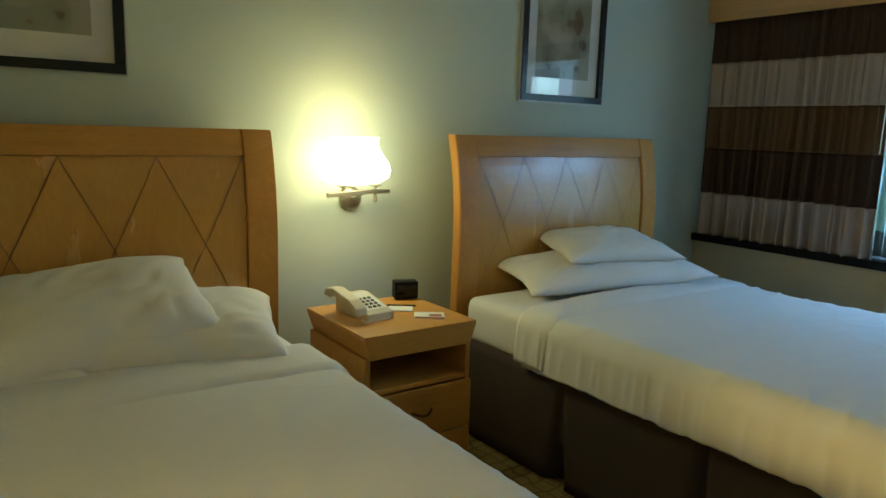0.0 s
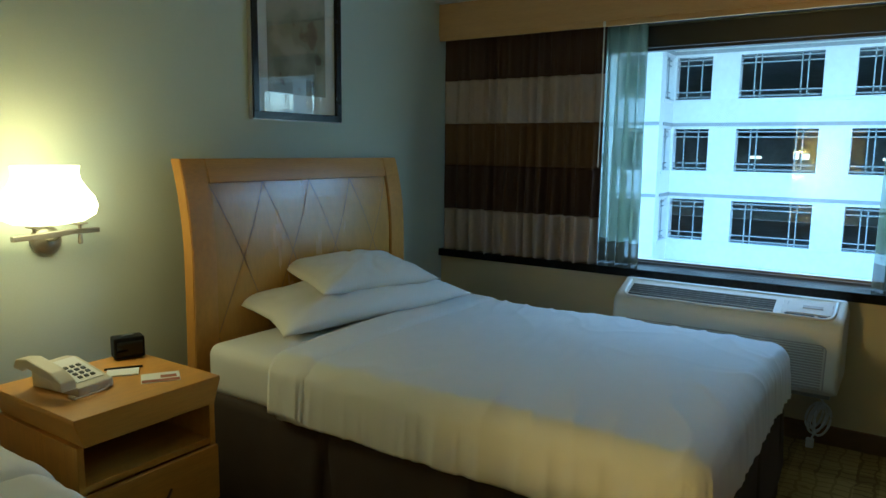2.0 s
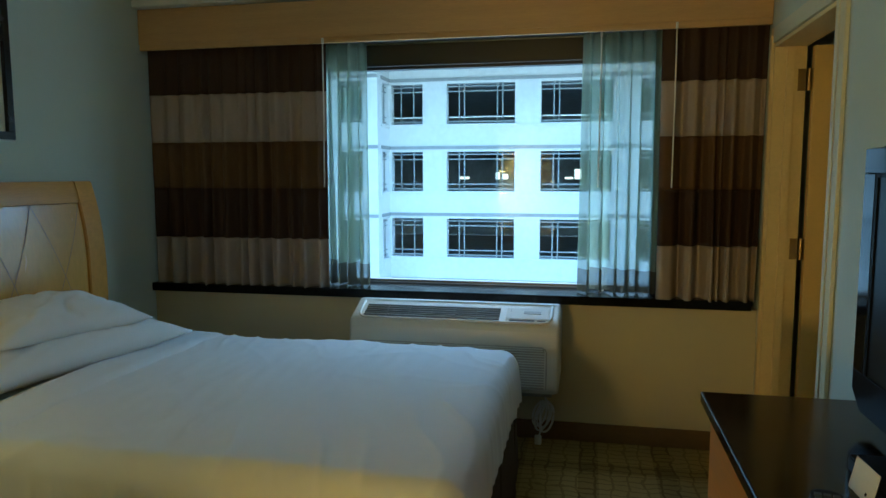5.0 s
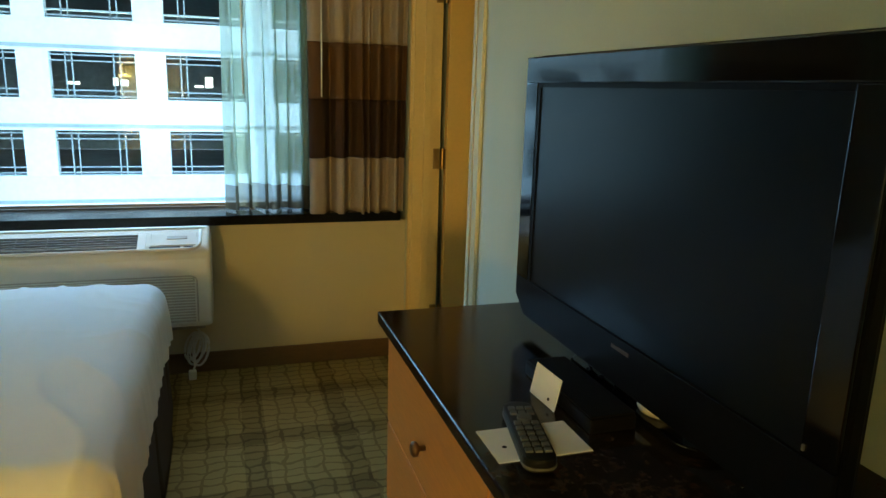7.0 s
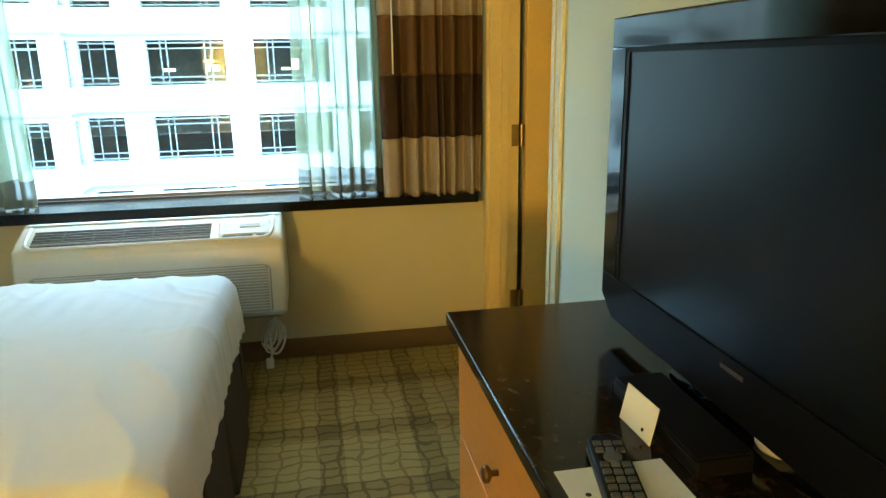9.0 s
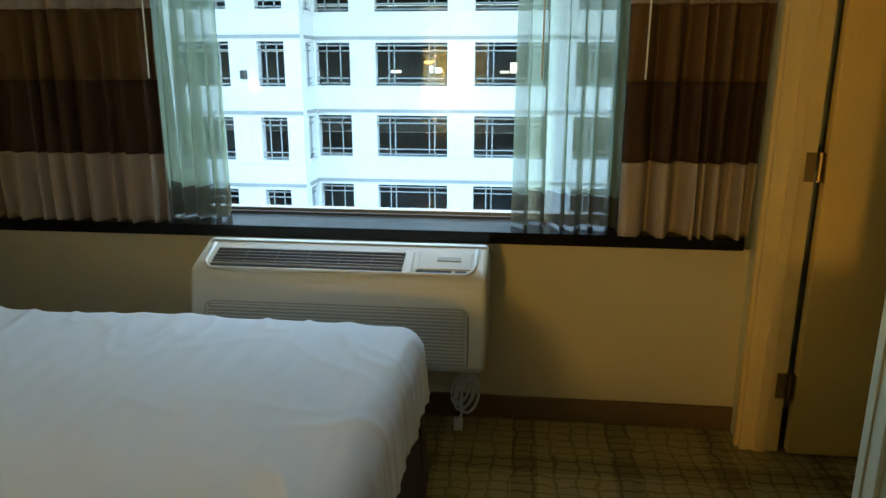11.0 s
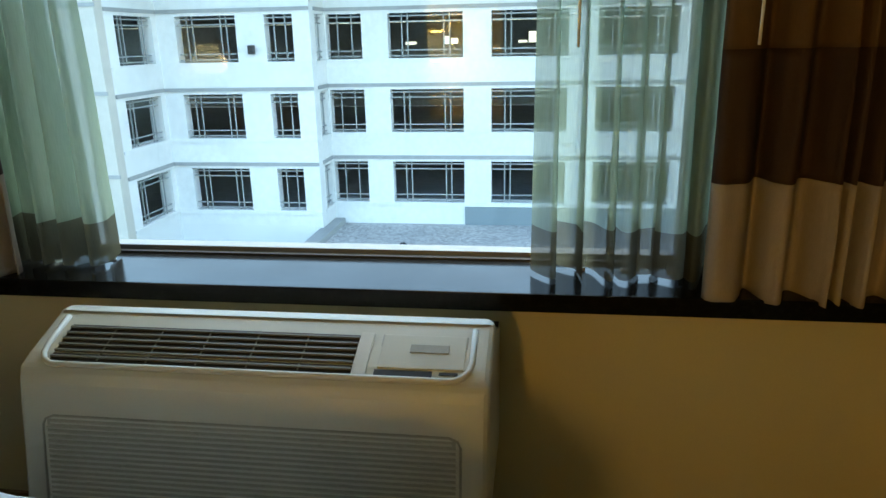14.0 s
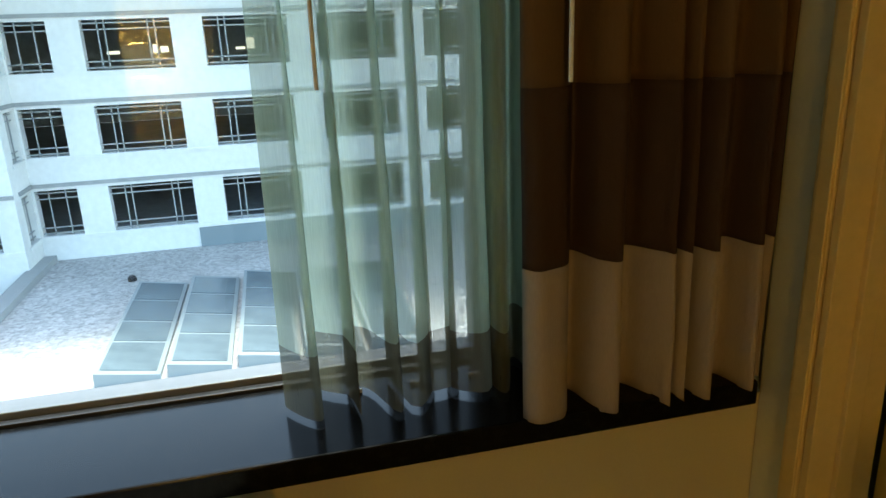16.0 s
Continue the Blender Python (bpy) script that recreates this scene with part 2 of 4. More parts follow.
ACWHITE = shade("aged_white_plastic", (0.54, 0.52, 0.42), rough=0.45, scale=4, var=0.04, fine=300, bump=0.08)
ACEDGE = shade("light_plastic_bezel", (0.6, 0.58, 0.49), rough=0.4, var=0.03)
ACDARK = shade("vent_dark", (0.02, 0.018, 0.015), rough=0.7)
# slat colour darkened to add to the shade in the vent
ACSLAT = shade("darkened_slat_plastic", (0.17, 0.165, 0.13), rough=0.5)
ACGREY = shade("grey_plastic", (0.33, 0.32, 0.26), rough=0.5)
CORD = shade("white_cord", (0.7, 0.68, 0.6), rough=0.5)
TVBLACK = shade("gloss_black", (0.004, 0.004, 0.005), rough=0.06, var=0.1, bump=0.0, spec=0.32)
TVMATTE = shade("matte_black", (0.004, 0.004, 0.005), rough=0.45, bump=0.05, spec=0.08)
SCREEN = shade("lcd_screen", (0.002, 0.003, 0.005), rough=0.3, scale=3, var=0.05, bump=0.0, spec=0.2)
BRASS = shade("aged_brass", (0.42, 0.28, 0.1), rough=0.4, metal=0.9, var=0.1)
BRONZE = shade("dark_bronze", (0.13, 0.08, 0.045), rough=0.4, metal=0.8, var=0.15)
NICKEL = shade("brushed_nickel", (0.42, 0.38, 0.3), rough=0.35, metal=0.9, var=0.08)
LAMPSHADE = glow_material("lit_glass_shade", (1.0, 0.72, 0.32), SHADE_GLOW)
FRAMEBLACK = shade("black_lacquer_frame", (0.01, 0.01, 0.011), rough=0.25)
SILVER = shade("silver_edge", (0.5, 0.47, 0.4), rough=0.35, metal=0.8)
MATBOARD = shade("mat_board", (0.82, 0.8, 0.73), rough=0.9, var=0.03, fine=300)
ART = art_material()
PICGLASS = glass_material("picture_glass", straight=0.13)
PAPER = shade("paper", (0.78, 0.77, 0.7), rough=0.8, var=0.03)
PRINT = shade("printed_brown", (0.3, 0.09, 0.03), rough=0.5, var=0.3, scale=30)
PHONE = shade("beige_phone_plastic", (0.62, 0.56, 0.4), rough=0.4, var=0.04)
BLACKPL = shade("black_plastic", (0.007, 0.007, 0.008), rough=0.45, spec=0.12)
KEYGREY = shade("grey_rubber_key", (0.09, 0.095, 0.095), rough=0.6)
STUCCO = shade("pale_stucco", (0.76, 0.765, 0.745), rough=0.9, scale=0.5, var=0.07, fine=4, bump=0.3, depth=0.02, rand=0.03)
STUCCO2 = shade("beige_stucco", (0.54, 0.52, 0.46), rough=0.9, scale=0.5, var=0.08, fine=4, bump=0.3, depth=0.02)
LEDGE = shade("grey_ledge", (0.34, 0.35, 0.345), rough=0.85, scale=0.6, var=0.15, fine=5)
RAIL = shade("galvanised_rail", (0.36, 0.38, 0.38), rough=0.5, metal=0.3, var=0.08)
GARAGE = shade("garage_concrete", (0.46, 0.50, 0.53), rough=0.9, scale=0.4, var=0.25, fine=3)
BLUEGREY = shade("louvre_panel", (0.22, 0.26, 0.28), rough=0.5, var=0.08, scale=1)
GRAVEL = gravel_material()
SKYGLASS = shade("skylight_glass", (0.12, 0.155, 0.175), rough=0.22, scale=0.5, var=0.25, fine=2)
SKYFRAME = shade("skylight_frame", (0.24, 0.28, 0.295), rough=0.5, var=0.12, scale=1)
SEAMROOF = shade("seamed_roof", (0.13, 0.15, 0.16), rough=0.5, scale=0.3, var=0.15, fine=3)
ASPHALT = shade("asphalt", (0.05, 0.05, 0.05), rough=0.95, scale=0.2, var=0.2)


# ---- shapes ----
def empty(name, at=(0, 0, 0), rz=0.0, label="", category="", group="", kind=""):
    ob = new(name)
    ob.empty_display_size = 0.1
    ob.matrix_world = pose(*at, 0, 0, rz)
    return tagged(ob, label, category, group, kind)


def part(name, bm, material, parent=None, label="", smooth=False):
    me = bpy.data.meshes.new(name)
    bmesh.ops.recalc_face_normals(bm, faces=bm.faces)
    bm.to_mesh(me)
    bm.free()
    for m in (material if isinstance(material, list) else [material]):
        me.materials.append(m)
    if smooth:
        me.shade_smooth()
    ob = new(name, me)
    if parent is not None:
        ob.parent = parent
    if label:
        tagged(ob, label)
    return ob


def structure(name, bm, material, label="", category="", smooth=False):
    return tagged(part(name, bm, material, None, "", smooth), label, category, "", "structure")


def box(x0, x1, y0, y1, z0, z1, bevel=0.0, seg=2, bm=None):
    own = bm is None
    b = bmesh.new()
    bmesh.ops.create_cube(b, size=1)
    bmesh.ops.transform(b, verts=b.verts, matrix=Matrix.Translation(((x0 + x1) / 2, (y0 + y1) / 2, (z0 + z1) / 2)) @ Matrix.Diagonal((abs(x1 - x0), abs(y1 - y0), abs(z1 - z0), 1)))
    if bevel:
        bmesh.ops.bevel(b, geom=b.edges[:], offset=bevel, segments=seg, affect="EDGES", profile=0.6)
    if own:
        return b
    return merge(bm, b)


def merge(bm, other, m=None):
    if m is not None:
        bmesh.ops.transform(other, verts=other.verts, matrix=m)
    tmp = bpy.data.meshes.new("tmp")
    other.to_mesh(tmp)
    other.free()
    bm.from_mesh(tmp)
    bpy.data.meshes.remove(tmp)
    return bm


def lathe(profile, n=24, squash=(1, 1)):
    """A turned shape from (radius, height) pairs."""
    bm = bmesh.new()
    rings = []
    for r, z in profile:
        rings.append([bm.verts.new((max(r, 1e-4) * math.cos(2 * math.pi * i / n) * squash[0], max(r, 1e-4) * math.sin(2 * math.pi * i / n) * squash[1], z)) for i in range(n)])
    for a, b in zip(rings, rings[1:]):
        for i in range(n):
            bm.faces.new((a[i], a[(i + 1) % n], b[(i + 1) % n], b[i]))
    bm.faces.new(rings[0])
    bm.faces.new(rings[-1])
    return bm


def tube(points, r, n=8):
    """A round cord or bar along a line of points."""
    bm = bmesh.new()
    rings = []
    pts = [Vector(p) for p in points]
    for i, p in enumerate(pts):
        d = (pts[min(i + 1, len(pts) - 1)] - pts[max(i - 1, 0)]).normalized()
        q = d.to_track_quat("Z", "Y")
        rings.append([bm.verts.new(p + q @ Vector((r * math.cos(2 * math.pi * k / n), r * math.sin(2 * math.pi * k / n), 0))) for k in range(n)])
    for a, b in zip(rings, rings[1:]):
        for k in range(n):
            bm.faces.new((a[k], a[(k + 1) % n], b[(k + 1) % n], b[k]))
    bm.faces.new(rings[0])
    bm.faces.new(rings[-1])
    return bm


def sheet_x(x, y0, y1, z0, z1):
    bm = bmesh.new()
    bm.faces.new([bm.verts.new(p) for p in ((x, y0, z0), (x, y0, z1), (x, y1, z1), (x, y1, z0))])
    return bm


def sheet_y(y, x0, x1, z0, z1):
    bm = bmesh.new()
    bm.faces.new([bm.verts.new(p) for p in ((x0, y, z0), (x1, y, z0), (x1, y, z1), (x0, y, z1))])
    return bm


def grid(nu, nv, f):
    bm = bmesh.new()
    vs = [[bm.verts.new(f(i / nu, j / nv)) for j in range(nv + 1)] for i in range(nu + 1)]
    for i in range(nu):
        for j in range(nv):
            bm.faces.new((vs[i][j], vs[i + 1][j], vs[i + 1][j + 1], vs[i][j + 1]))
    return bm


def extrude(outline, axis, a, b, bevel=0.0):
    """A prism from a closed outline. axis x: outline in (y, z); y: (x, z); z: (x, y)."""
    put = {"x": lambda p, h: (h, p[0], p[1]), "y": lambda p, h: (p[0], h, p[1]), "z": lambda p, h: (p[0], p[1], h)}[axis]
    bm = bmesh.new()
    lo, hi = [bm.verts.new(put(p, a)) for p in outline], [bm.verts.new(put(p, b)) for p in outline]
    n = len(outline)
    bm.faces.new(lo)
    bm.faces.new(hi)
    for i in range(n):
        bm.faces.new((lo[i], lo[(i + 1) % n], hi[(i + 1) % n], hi[i]))
    bmesh.ops.recalc_face_normals(bm, faces=bm.faces)
    if bevel:
        bmesh.ops.bevel(bm, geom=bm.edges[:], offset=bevel, segments=2, affect="EDGES", profile=0.6)
    return bm


def rounded(w, h, r, n=5):
    """The outline of a w by h rectangle with rounded corners, about its centre."""
    pts = []
    for cx, cy, a0 in ((w / 2 - r, h / 2 - r, 0), (-w / 2 + r, h / 2 - r, 90), (-w / 2 + r, -h / 2 + r, 180), (w / 2 - r, -h / 2 + r, 270)):
        for k in range(n + 1):
            a = radians(a0 + 90 * k / n)
            pts.append((cx + r * math.cos(a), cy + r * math.sin(a)))
    return pts


# ---- the room ----
# plan: x towards the window wall (4.00), y from the television wall (-0.64) to the headboard wall (2.74)
WEST, EAST, SOUTH, NORTH, CEILING = -3.0, 4.0, -0.64, 2.74, 2.62
structure("floor", box(WEST - 0.1, 4.4, -1.9, NORTH + 0.12, -0.2, 0.0), CARPET, "olive brown loop carpet with a wandering grid pattern", "carpet")
structure("ceiling", box(WEST - 0.1, 4.4, -1.9, NORTH + 0.12, CEILING, CEILING + 0.2), CEIL, "plain matt painted ceiling", "ceiling")
structure("wall_north", box(WEST - 0.1, 4.4, NORTH, NORTH + 0.12, 0, CEILING), WALL, "grey-green painted wall behind the headboards", "wall")
structure("wall_west", box(WEST - 0.1, WEST, -1.9, NORTH, 0, CEILING), WALL, "plain painted wall closing the room", "wall")
# unseen wall, added to hold the warm light to one beam
bm = box(-0.85, -0.75, 1.35, NORTH - 0.001, 0, CEILING - 0.001)
box(-0.85, -0.75, SOUTH + 0.001, 0.62, 0, CEILING - 0.001, bm=bm)
box(-0.85, -0.75, 0.62, 1.35, 2.05, CEILING - 0.001, bm=bm)
structure("wall_light_blocker", bm, WALL, "added unseen wall whose opening narrows the warm lamp beam", "wall")
# television wall with the doorway
DX0, DX1, DTOP = 2.995, 3.865, 2.03
bm = box(WEST, DX0, SOUTH - 0.13, SOUTH, 0, CEILING)
box(DX0, DX1, SOUTH - 0.13, SOUTH, DTOP, CEILING, bm=bm)
box(DX1, EAST + 0.22, SOUTH - 0.13, SOUTH, 0, CEILING, bm=bm)
structure("wall_south", bm, WALL, "pale painted wall behind the television with a doorway", "wall")
bm = box(2.3, 2.4, -1.9, SOUTH - 0.13, 0, CEILING)
box(2.4, 4.4, -1.9, -1.8, 0, CEILING, bm=bm)
structure("wall_alcove", bm, WALL, "plain wall of the space beyond the doorway", "wall")
# window wall: knee wall, recess and outer skin with the opening
WY0, WY1, WZ0, WZ1 = -0.17, 1.80, 0.82, 2.06
bm = box(EAST, 4.22, SOUTH, NORTH, 0, 0.743)
structure("wall_east", bm, WALL_LAMPLIT, "wall below the window sill, coloured yellowish for warm lamp light", "wall")
bm = box(4.22, 4.40, -1.8, WY0, 0, CEILING)
box(4.22, 4.40, WY1, NORTH, 0, CEILING, bm=bm)
box(4.22, 4.295, WY0, WY1, 0, WZ0 - 0.03, bm=bm)
box(4.22, 4.40, WY0, WY1, WZ1, CEILING, bm=bm)
structure("wall_outer", bm, WALL, "outer wall around the window opening", "wall")
structure("window_sill", box(3.962, 4.215, -0.602, NORTH - 0.002, 0.745, 0.793, 0.004), SILL, "black polished stone window sill", "sill")
structure("soffit", box(3.89, 4.215, SOUTH + 0.002, NORTH - 0.002, 2.365, CEILING - 0.002, 0.003), CEIL, "painted soffit above the window", "soffit")
bm = box(3.945, 3.965, SOUTH + 0.004, NORTH - 0.004, 2.135, 2.36, 0.002)
box(3.938, 3.945, SOUTH + 0.004, NORTH - 0.004, 2.165, 2.36, 0.002, bm=bm)
structure("trim_valance", bm, VALANCE, "tan wooden curtain valance board with a stepped edge", "valance")
structure("trim_curtain_track", box(4.0, 4.16, SOUTH + 0.004, NORTH - 0.004, 2.16, 2.19, 0.003), BLACKFRAME, "dark curtain track behind the valance", "curtain track")

# invented lamp body round the added warm light, never in view
lampx = empty("added_lamp", (-2.6, 1.5, 0), 0, "added unseen nickel lamp with a glowing shade, for warm light", "floor lamp")
part("base", lathe([(0.0, 0.0), (0.15, 0.0), (0.15, 0.012), (0.03, 0.03), (0.0, 0.03)], 28), NICKEL, lampx, smooth=True)
part("pole", tube([(0, 0, 0.03), (0, 0, 1.16)], 0.011, 12), NICKEL, lampx, smooth=True)
ob = part("shade", lathe([(0.10, 1.14), (0.17, 1.18), (0.19, 1.28), (0.15, 1.42), (0.13, 1.46)], 32), glow_material("added_lamp_glow", (1.0, 0.72, 0.32), 0.8), lampx, smooth=True)
ob.visible_shadow = False
# skirting
for name, b in (("baseboard_east", box(3.985, 3.999, SOUTH, NORTH, 0, 0.10, 0.003)), ("baseboard_north", box(-0.749, EAST - 0.016, NORTH - 0.014, NORTH - 0.001, 0, 0.10, 0.003)),
                ("baseboard_south", box(-0.749, DX0 - 0.10, SOUTH + 0.001, SOUTH + 0.014, 0, 0.10, 0.003))):
    structure(name, b, BASE, "dark brown carpeted baseboard", "baseboard")


def window():
    w = empty("window_1", (0, 0, 0), 0, "wide fixed window in a dark aluminium frame", "window", "", "structure")
    x0, x1 = 4.235, 4.29
    for nm, b in (("frame_bottom", box(x0, x1, WY0, WY1, WZ0 - 0.028, WZ0 - 0.006, 0.003)),):
        part(nm, b, ALU, w, "grey aluminium bottom rail")
    part("frame_top", box(x0, x1, WY0, WY1, WZ1 - 0.035, WZ1, 0.004), BLACKFRAME, w)
    part("frame_side", box(x0, x1, WY0, WY0 + 0.04, WZ0 - 0.005, WZ1 - 0.036, 0.004), BLACKFRAME, w)
    part("frame_side", box(x0, x1, WY1 - 0.04, WY1, WZ0 - 0.005, WZ1 - 0.036, 0.004), BLACKFRAME, w)
    part("gasket", box(4.216, 4.234, WY0, WY1, WZ0 - 0.03, WZ0 - 0.02, 0.002), BLACKFRAME, w)
    g = part("pane", sheet_x(4.26, WY0 + 0.041, WY1 - 0.041, WZ0 - 0.005, WZ1 - 0.036), GLASS, w, "clear glass pane")
    g.visible_shadow = False
    # dark panel over the glass, black for the shade on the frame top
    part("header_shade", box(4.20, 4.218, -0.5, NORTH - 0.1, WZ1 - 0.02, 2.16, 0.003), BLACKFRAME, w)


window()


def doorway():
    d = empty("door_1", (0, 0, 0), 0, "yellow painted door standing open in a cream casing", "door", "", "structure")
    y = SOUTH
    for nm, a, b, mt in (("casing", DX1 + 0.003, DX1 + 0.045, TRIM), ("casing", DX0 - 0.082, DX0 - 0.003, CASING)):
        bm = box(a, b, y + 0.001, y + 0.016, 0, DTOP + 0.075, 0.003)
        lo, hi = (a, a + 0.03) if a > 3.5 else (b - 0.03, b)
        box(lo, hi, y + 0.0165, y + 0.022, 0, DTOP + 0.035, 0.002, bm=bm)
        part(nm, bm, mt, d)
    # strip of wall by the corner, its cream blending lamp amber and grey daylight
    part("lit_wall_strip", box(DX1 + 0.0455, EAST - 0.003, y + 0.001, y + 0.005, 0, DTOP + 0.06), CASING, d)
    part("casing_head", box(DX0 - 0.005, DX1 + 0.005, y + 0.001, y + 0.016, DTOP + 0.005, DTOP + 0.075, 0.003), CASING, d)
    part("jamb", box(DX1 - 0.018, DX1 - 0.001, y - 0.128, y + 0.012, 0, DTOP, 0.002), TRIM, d)
    part("jamb", box(DX0 + 0.001, DX0 + 0.018, y - 0.128, y + 0.012, 0, DTOP, 0.002), CASING, d)
    part("jamb_head", box(DX0 + 0.019, DX1 - 0.019, y - 0.128, y + 0.012, DTOP - 0.018, DTOP - 0.001, 0.002), TRIM, d)
    part("stop", box(DX1 - 0.030, DX1 - 0.0185, y - 0.075, y - 0.04, 0, DTOP - 0.02, 0.002), TRIM, d)
    # leaf, opened square to the wall
    part("leaf", box(3.815, 3.858, -1.65, -0.792, 0.012, DTOP - 0.02, 0.003), DOORPAINT, d, "plain yellow door leaf")
    for z in (1.86, 1.075, 0.27):
        h = part("hinge", box(DX1 - 0.0225, DX1 - 0.0185, y - 0.125, y - 0.092, z - 0.05, z + 0.05, 0.001), BRASS, d, "aged brass butt hinge")
        part("knuckle", merge(lathe([(0.007, z - 0.05), (0.007, z + 0.05)], 10), bmesh.new(), None), BRASS, h).location = (DX1 - 0.028, y - 0.138, 0)
        part("plate", box(3.818, 3.854, -0.7915, -0.7885, z - 0.05, z + 0.05, 0.001), BRASS, h)


doorway()


# ---- curtains ----
def pleats(n, seed, lo=0.6, hi=1.5):
    r = random.Random(seed)
    w = [r.uniform(lo, hi) for _ in range(n)]
    total = sum(w)
    edges = [0]
    for v in w:
        edges.append(edges[-1] + v / total)
    return edges, [r.uniform(0.6, 1.2) for _ in range(n)]


def pleat_at(u, edges, amps):
    for i in range(len(amps)):
        if u <= edges[i + 1] + 1e-9:
            f = (u - edges[i]) / (edges[i + 1] - edges[i])
            s = math.sin(2 * math.pi * f)
            return amps[i] * (s + 0.25 * math.sin(4 * math.pi * f + i)) 
    return 0


BANDS = (0.796, 1.066, 1.351, 1.615, 1.887, 2.16)
BANDMAT = (1, 0, 2, 1, 0)


def drape(y0, y1, n, seed, amp, xc=4.0, flare=0.0, widths=None):
    d = empty("curtain", (xc, (y0 + y1) / 2, 0), 0, "pleated drape with brown, oatmeal and bronze bands", "curtain", "drapes at the window")
    edges, amps = pleats(n, seed)
    if widths:
        edges = [sum(widths[:i]) / sum(widths) for i in range(n + 1)]
        amps = [0.75 + 0.45 * v for v in widths]
    cy = (y0 + y1) / 2
    names = ("oatmeal_band", "dark_band", "bronze_band", "oatmeal_band", "dark_band")
    for k in range(5):
        z0, z1 = BANDS[k], BANDS[k + 1]

        def f(u, v):
            z = z0 + (z1 - z0) * v
            drop = (2.16 - z) / 1.37
            a = amp * (0.45 + 0.75 * drop)
            wob = 0.02 * noise.noise((u * 6 + seed, z * 1.5, 0))
            uu = min(1, max(0, u + wob * drop * (1 - abs(2 * u - 1))))
            x = a * pleat_at(uu, edges, amps) + 0.006 * noise.noise((u * 15, z * 4, seed))
            y = y0 + (y1 - y0) * u + 0.25 * a * math.cos(u * n * 2 * math.pi * 0.5) + flare * drop * (0.5 - u)
            zz = z
            if k == 0 and v == 0:
                zz = z - 0.006 + 0.008 * noise.noise((u * 9, seed, 2))
            return (x, y - cy, zz)

        ob = part(names[k], grid(n * 14, 14, f), DRAPES[BANDMAT[k]], d, smooth=True)
        md = ob.modifiers.new("thickness", "SOLIDIFY")
        md.thickness, md.offset = 0.003, 0.0
    return d


def sheer(y0, y1, n, seed, amp, xc=4.12, flare=0.0, fold=0.6):
    d = empty("sheer_curtain", (xc, (y0 + y1) / 2, 0), 0, "sheer pale green voile curtain with a weighted hem", "curtain", "sheers at the window")
    edges, amps = pleats(n, seed, 0.5, 1.6)
    cy = (y0 + y1) / 2
    for name, z0, z1, mt, nv in (("hem", 0.803, 0.925, SHEERHEM, 4), ("voile", 0.925, 2.16, SHEER, 24)):
        def f(u, v):
            z = z0 + (z1 - z0) * v
            drop = (2.16 - z) / 1.37
            a = amp * (0.5 + 0.7 * drop)
            x = a * pleat_at(u, edges, amps) + 0.008 * noise.noise((u * 12, z * 3, seed))
            y = y0 + (y1 - y0) * u + fold * a * (0.6 + 0.8 * abs(noise.noise((u * 7, seed, 8)))) * math.cos(u * n * 2 * math.pi + 2 * noise.noise((u * 5, seed, 8))) + flare * drop * u
            zz = z
            if name == "hem" and v == 0:
                zz = z + 0.012 * noise.noise((u * 8, seed, 5))
            if (name == "hem" and v == 1) or (name == "voile" and v == 0):
                zz = z + 0.03 * noise.noise((u * 9, seed, 1))
            return (x, y - cy, zz)

        part(name, grid(n * 16, nv, f), mt, d, smooth=True)
    # small white weights on the hem
    for k in range(0, n, 2):
        u = (edges[k] + edges[k + 1]) / 2
        part("weight", box(-0.002, 0.002, -0.012, 0.012, 0.7935, 0.801, 0.001), CORD, d, "white hem weight").location = (amp * 0.6 * (-1) ** k, y0 + (y1 - y0) * u - cy, 0)
    return d


drape(1.63, 2.725, 13, 3, 0.028)
drape(-0.637, -0.142, 6, 21, 0.032, xc=3.985, flare=0.02, widths=(0.85, 0.8, 0.45, 0.42, 1.07, 1.26))
sheer(1.43, 1.86, 8, 5, 0.045, flare=-0.03)
sheer(-0.40, 0.24, 10, 11, 0.05, fold=0.5)
for y, x in ((-0.2, 3.925), (0.155, 4.05), (1.625, 3.935)):
    wand = empty("curtain_wand", (x, y, 0), 0, "thin pale curtain pull wand", "wand")
    part("rod", tube([(0, 0, 2.13), (0.0, 0, 1.8), (-0.004, 0.003, 1.36)], 0.0035), CORD, wand)
    part("clip", box(-0.006, 0.006, -0.006, 0.006, 2.13, 2.16, 0.002), CORD, wand)


# ---- beds ----
def hb_front(z):
    """How far the bowed front of a headboard stands from the wall at height z."""
    if z < 0.95:
        return 0.215 - 0.02 * ((0.95 - z) / 0.7) ** 2
    return 0.215 - 0.065 * ((z - 0.95) / 0.45) ** 2.2


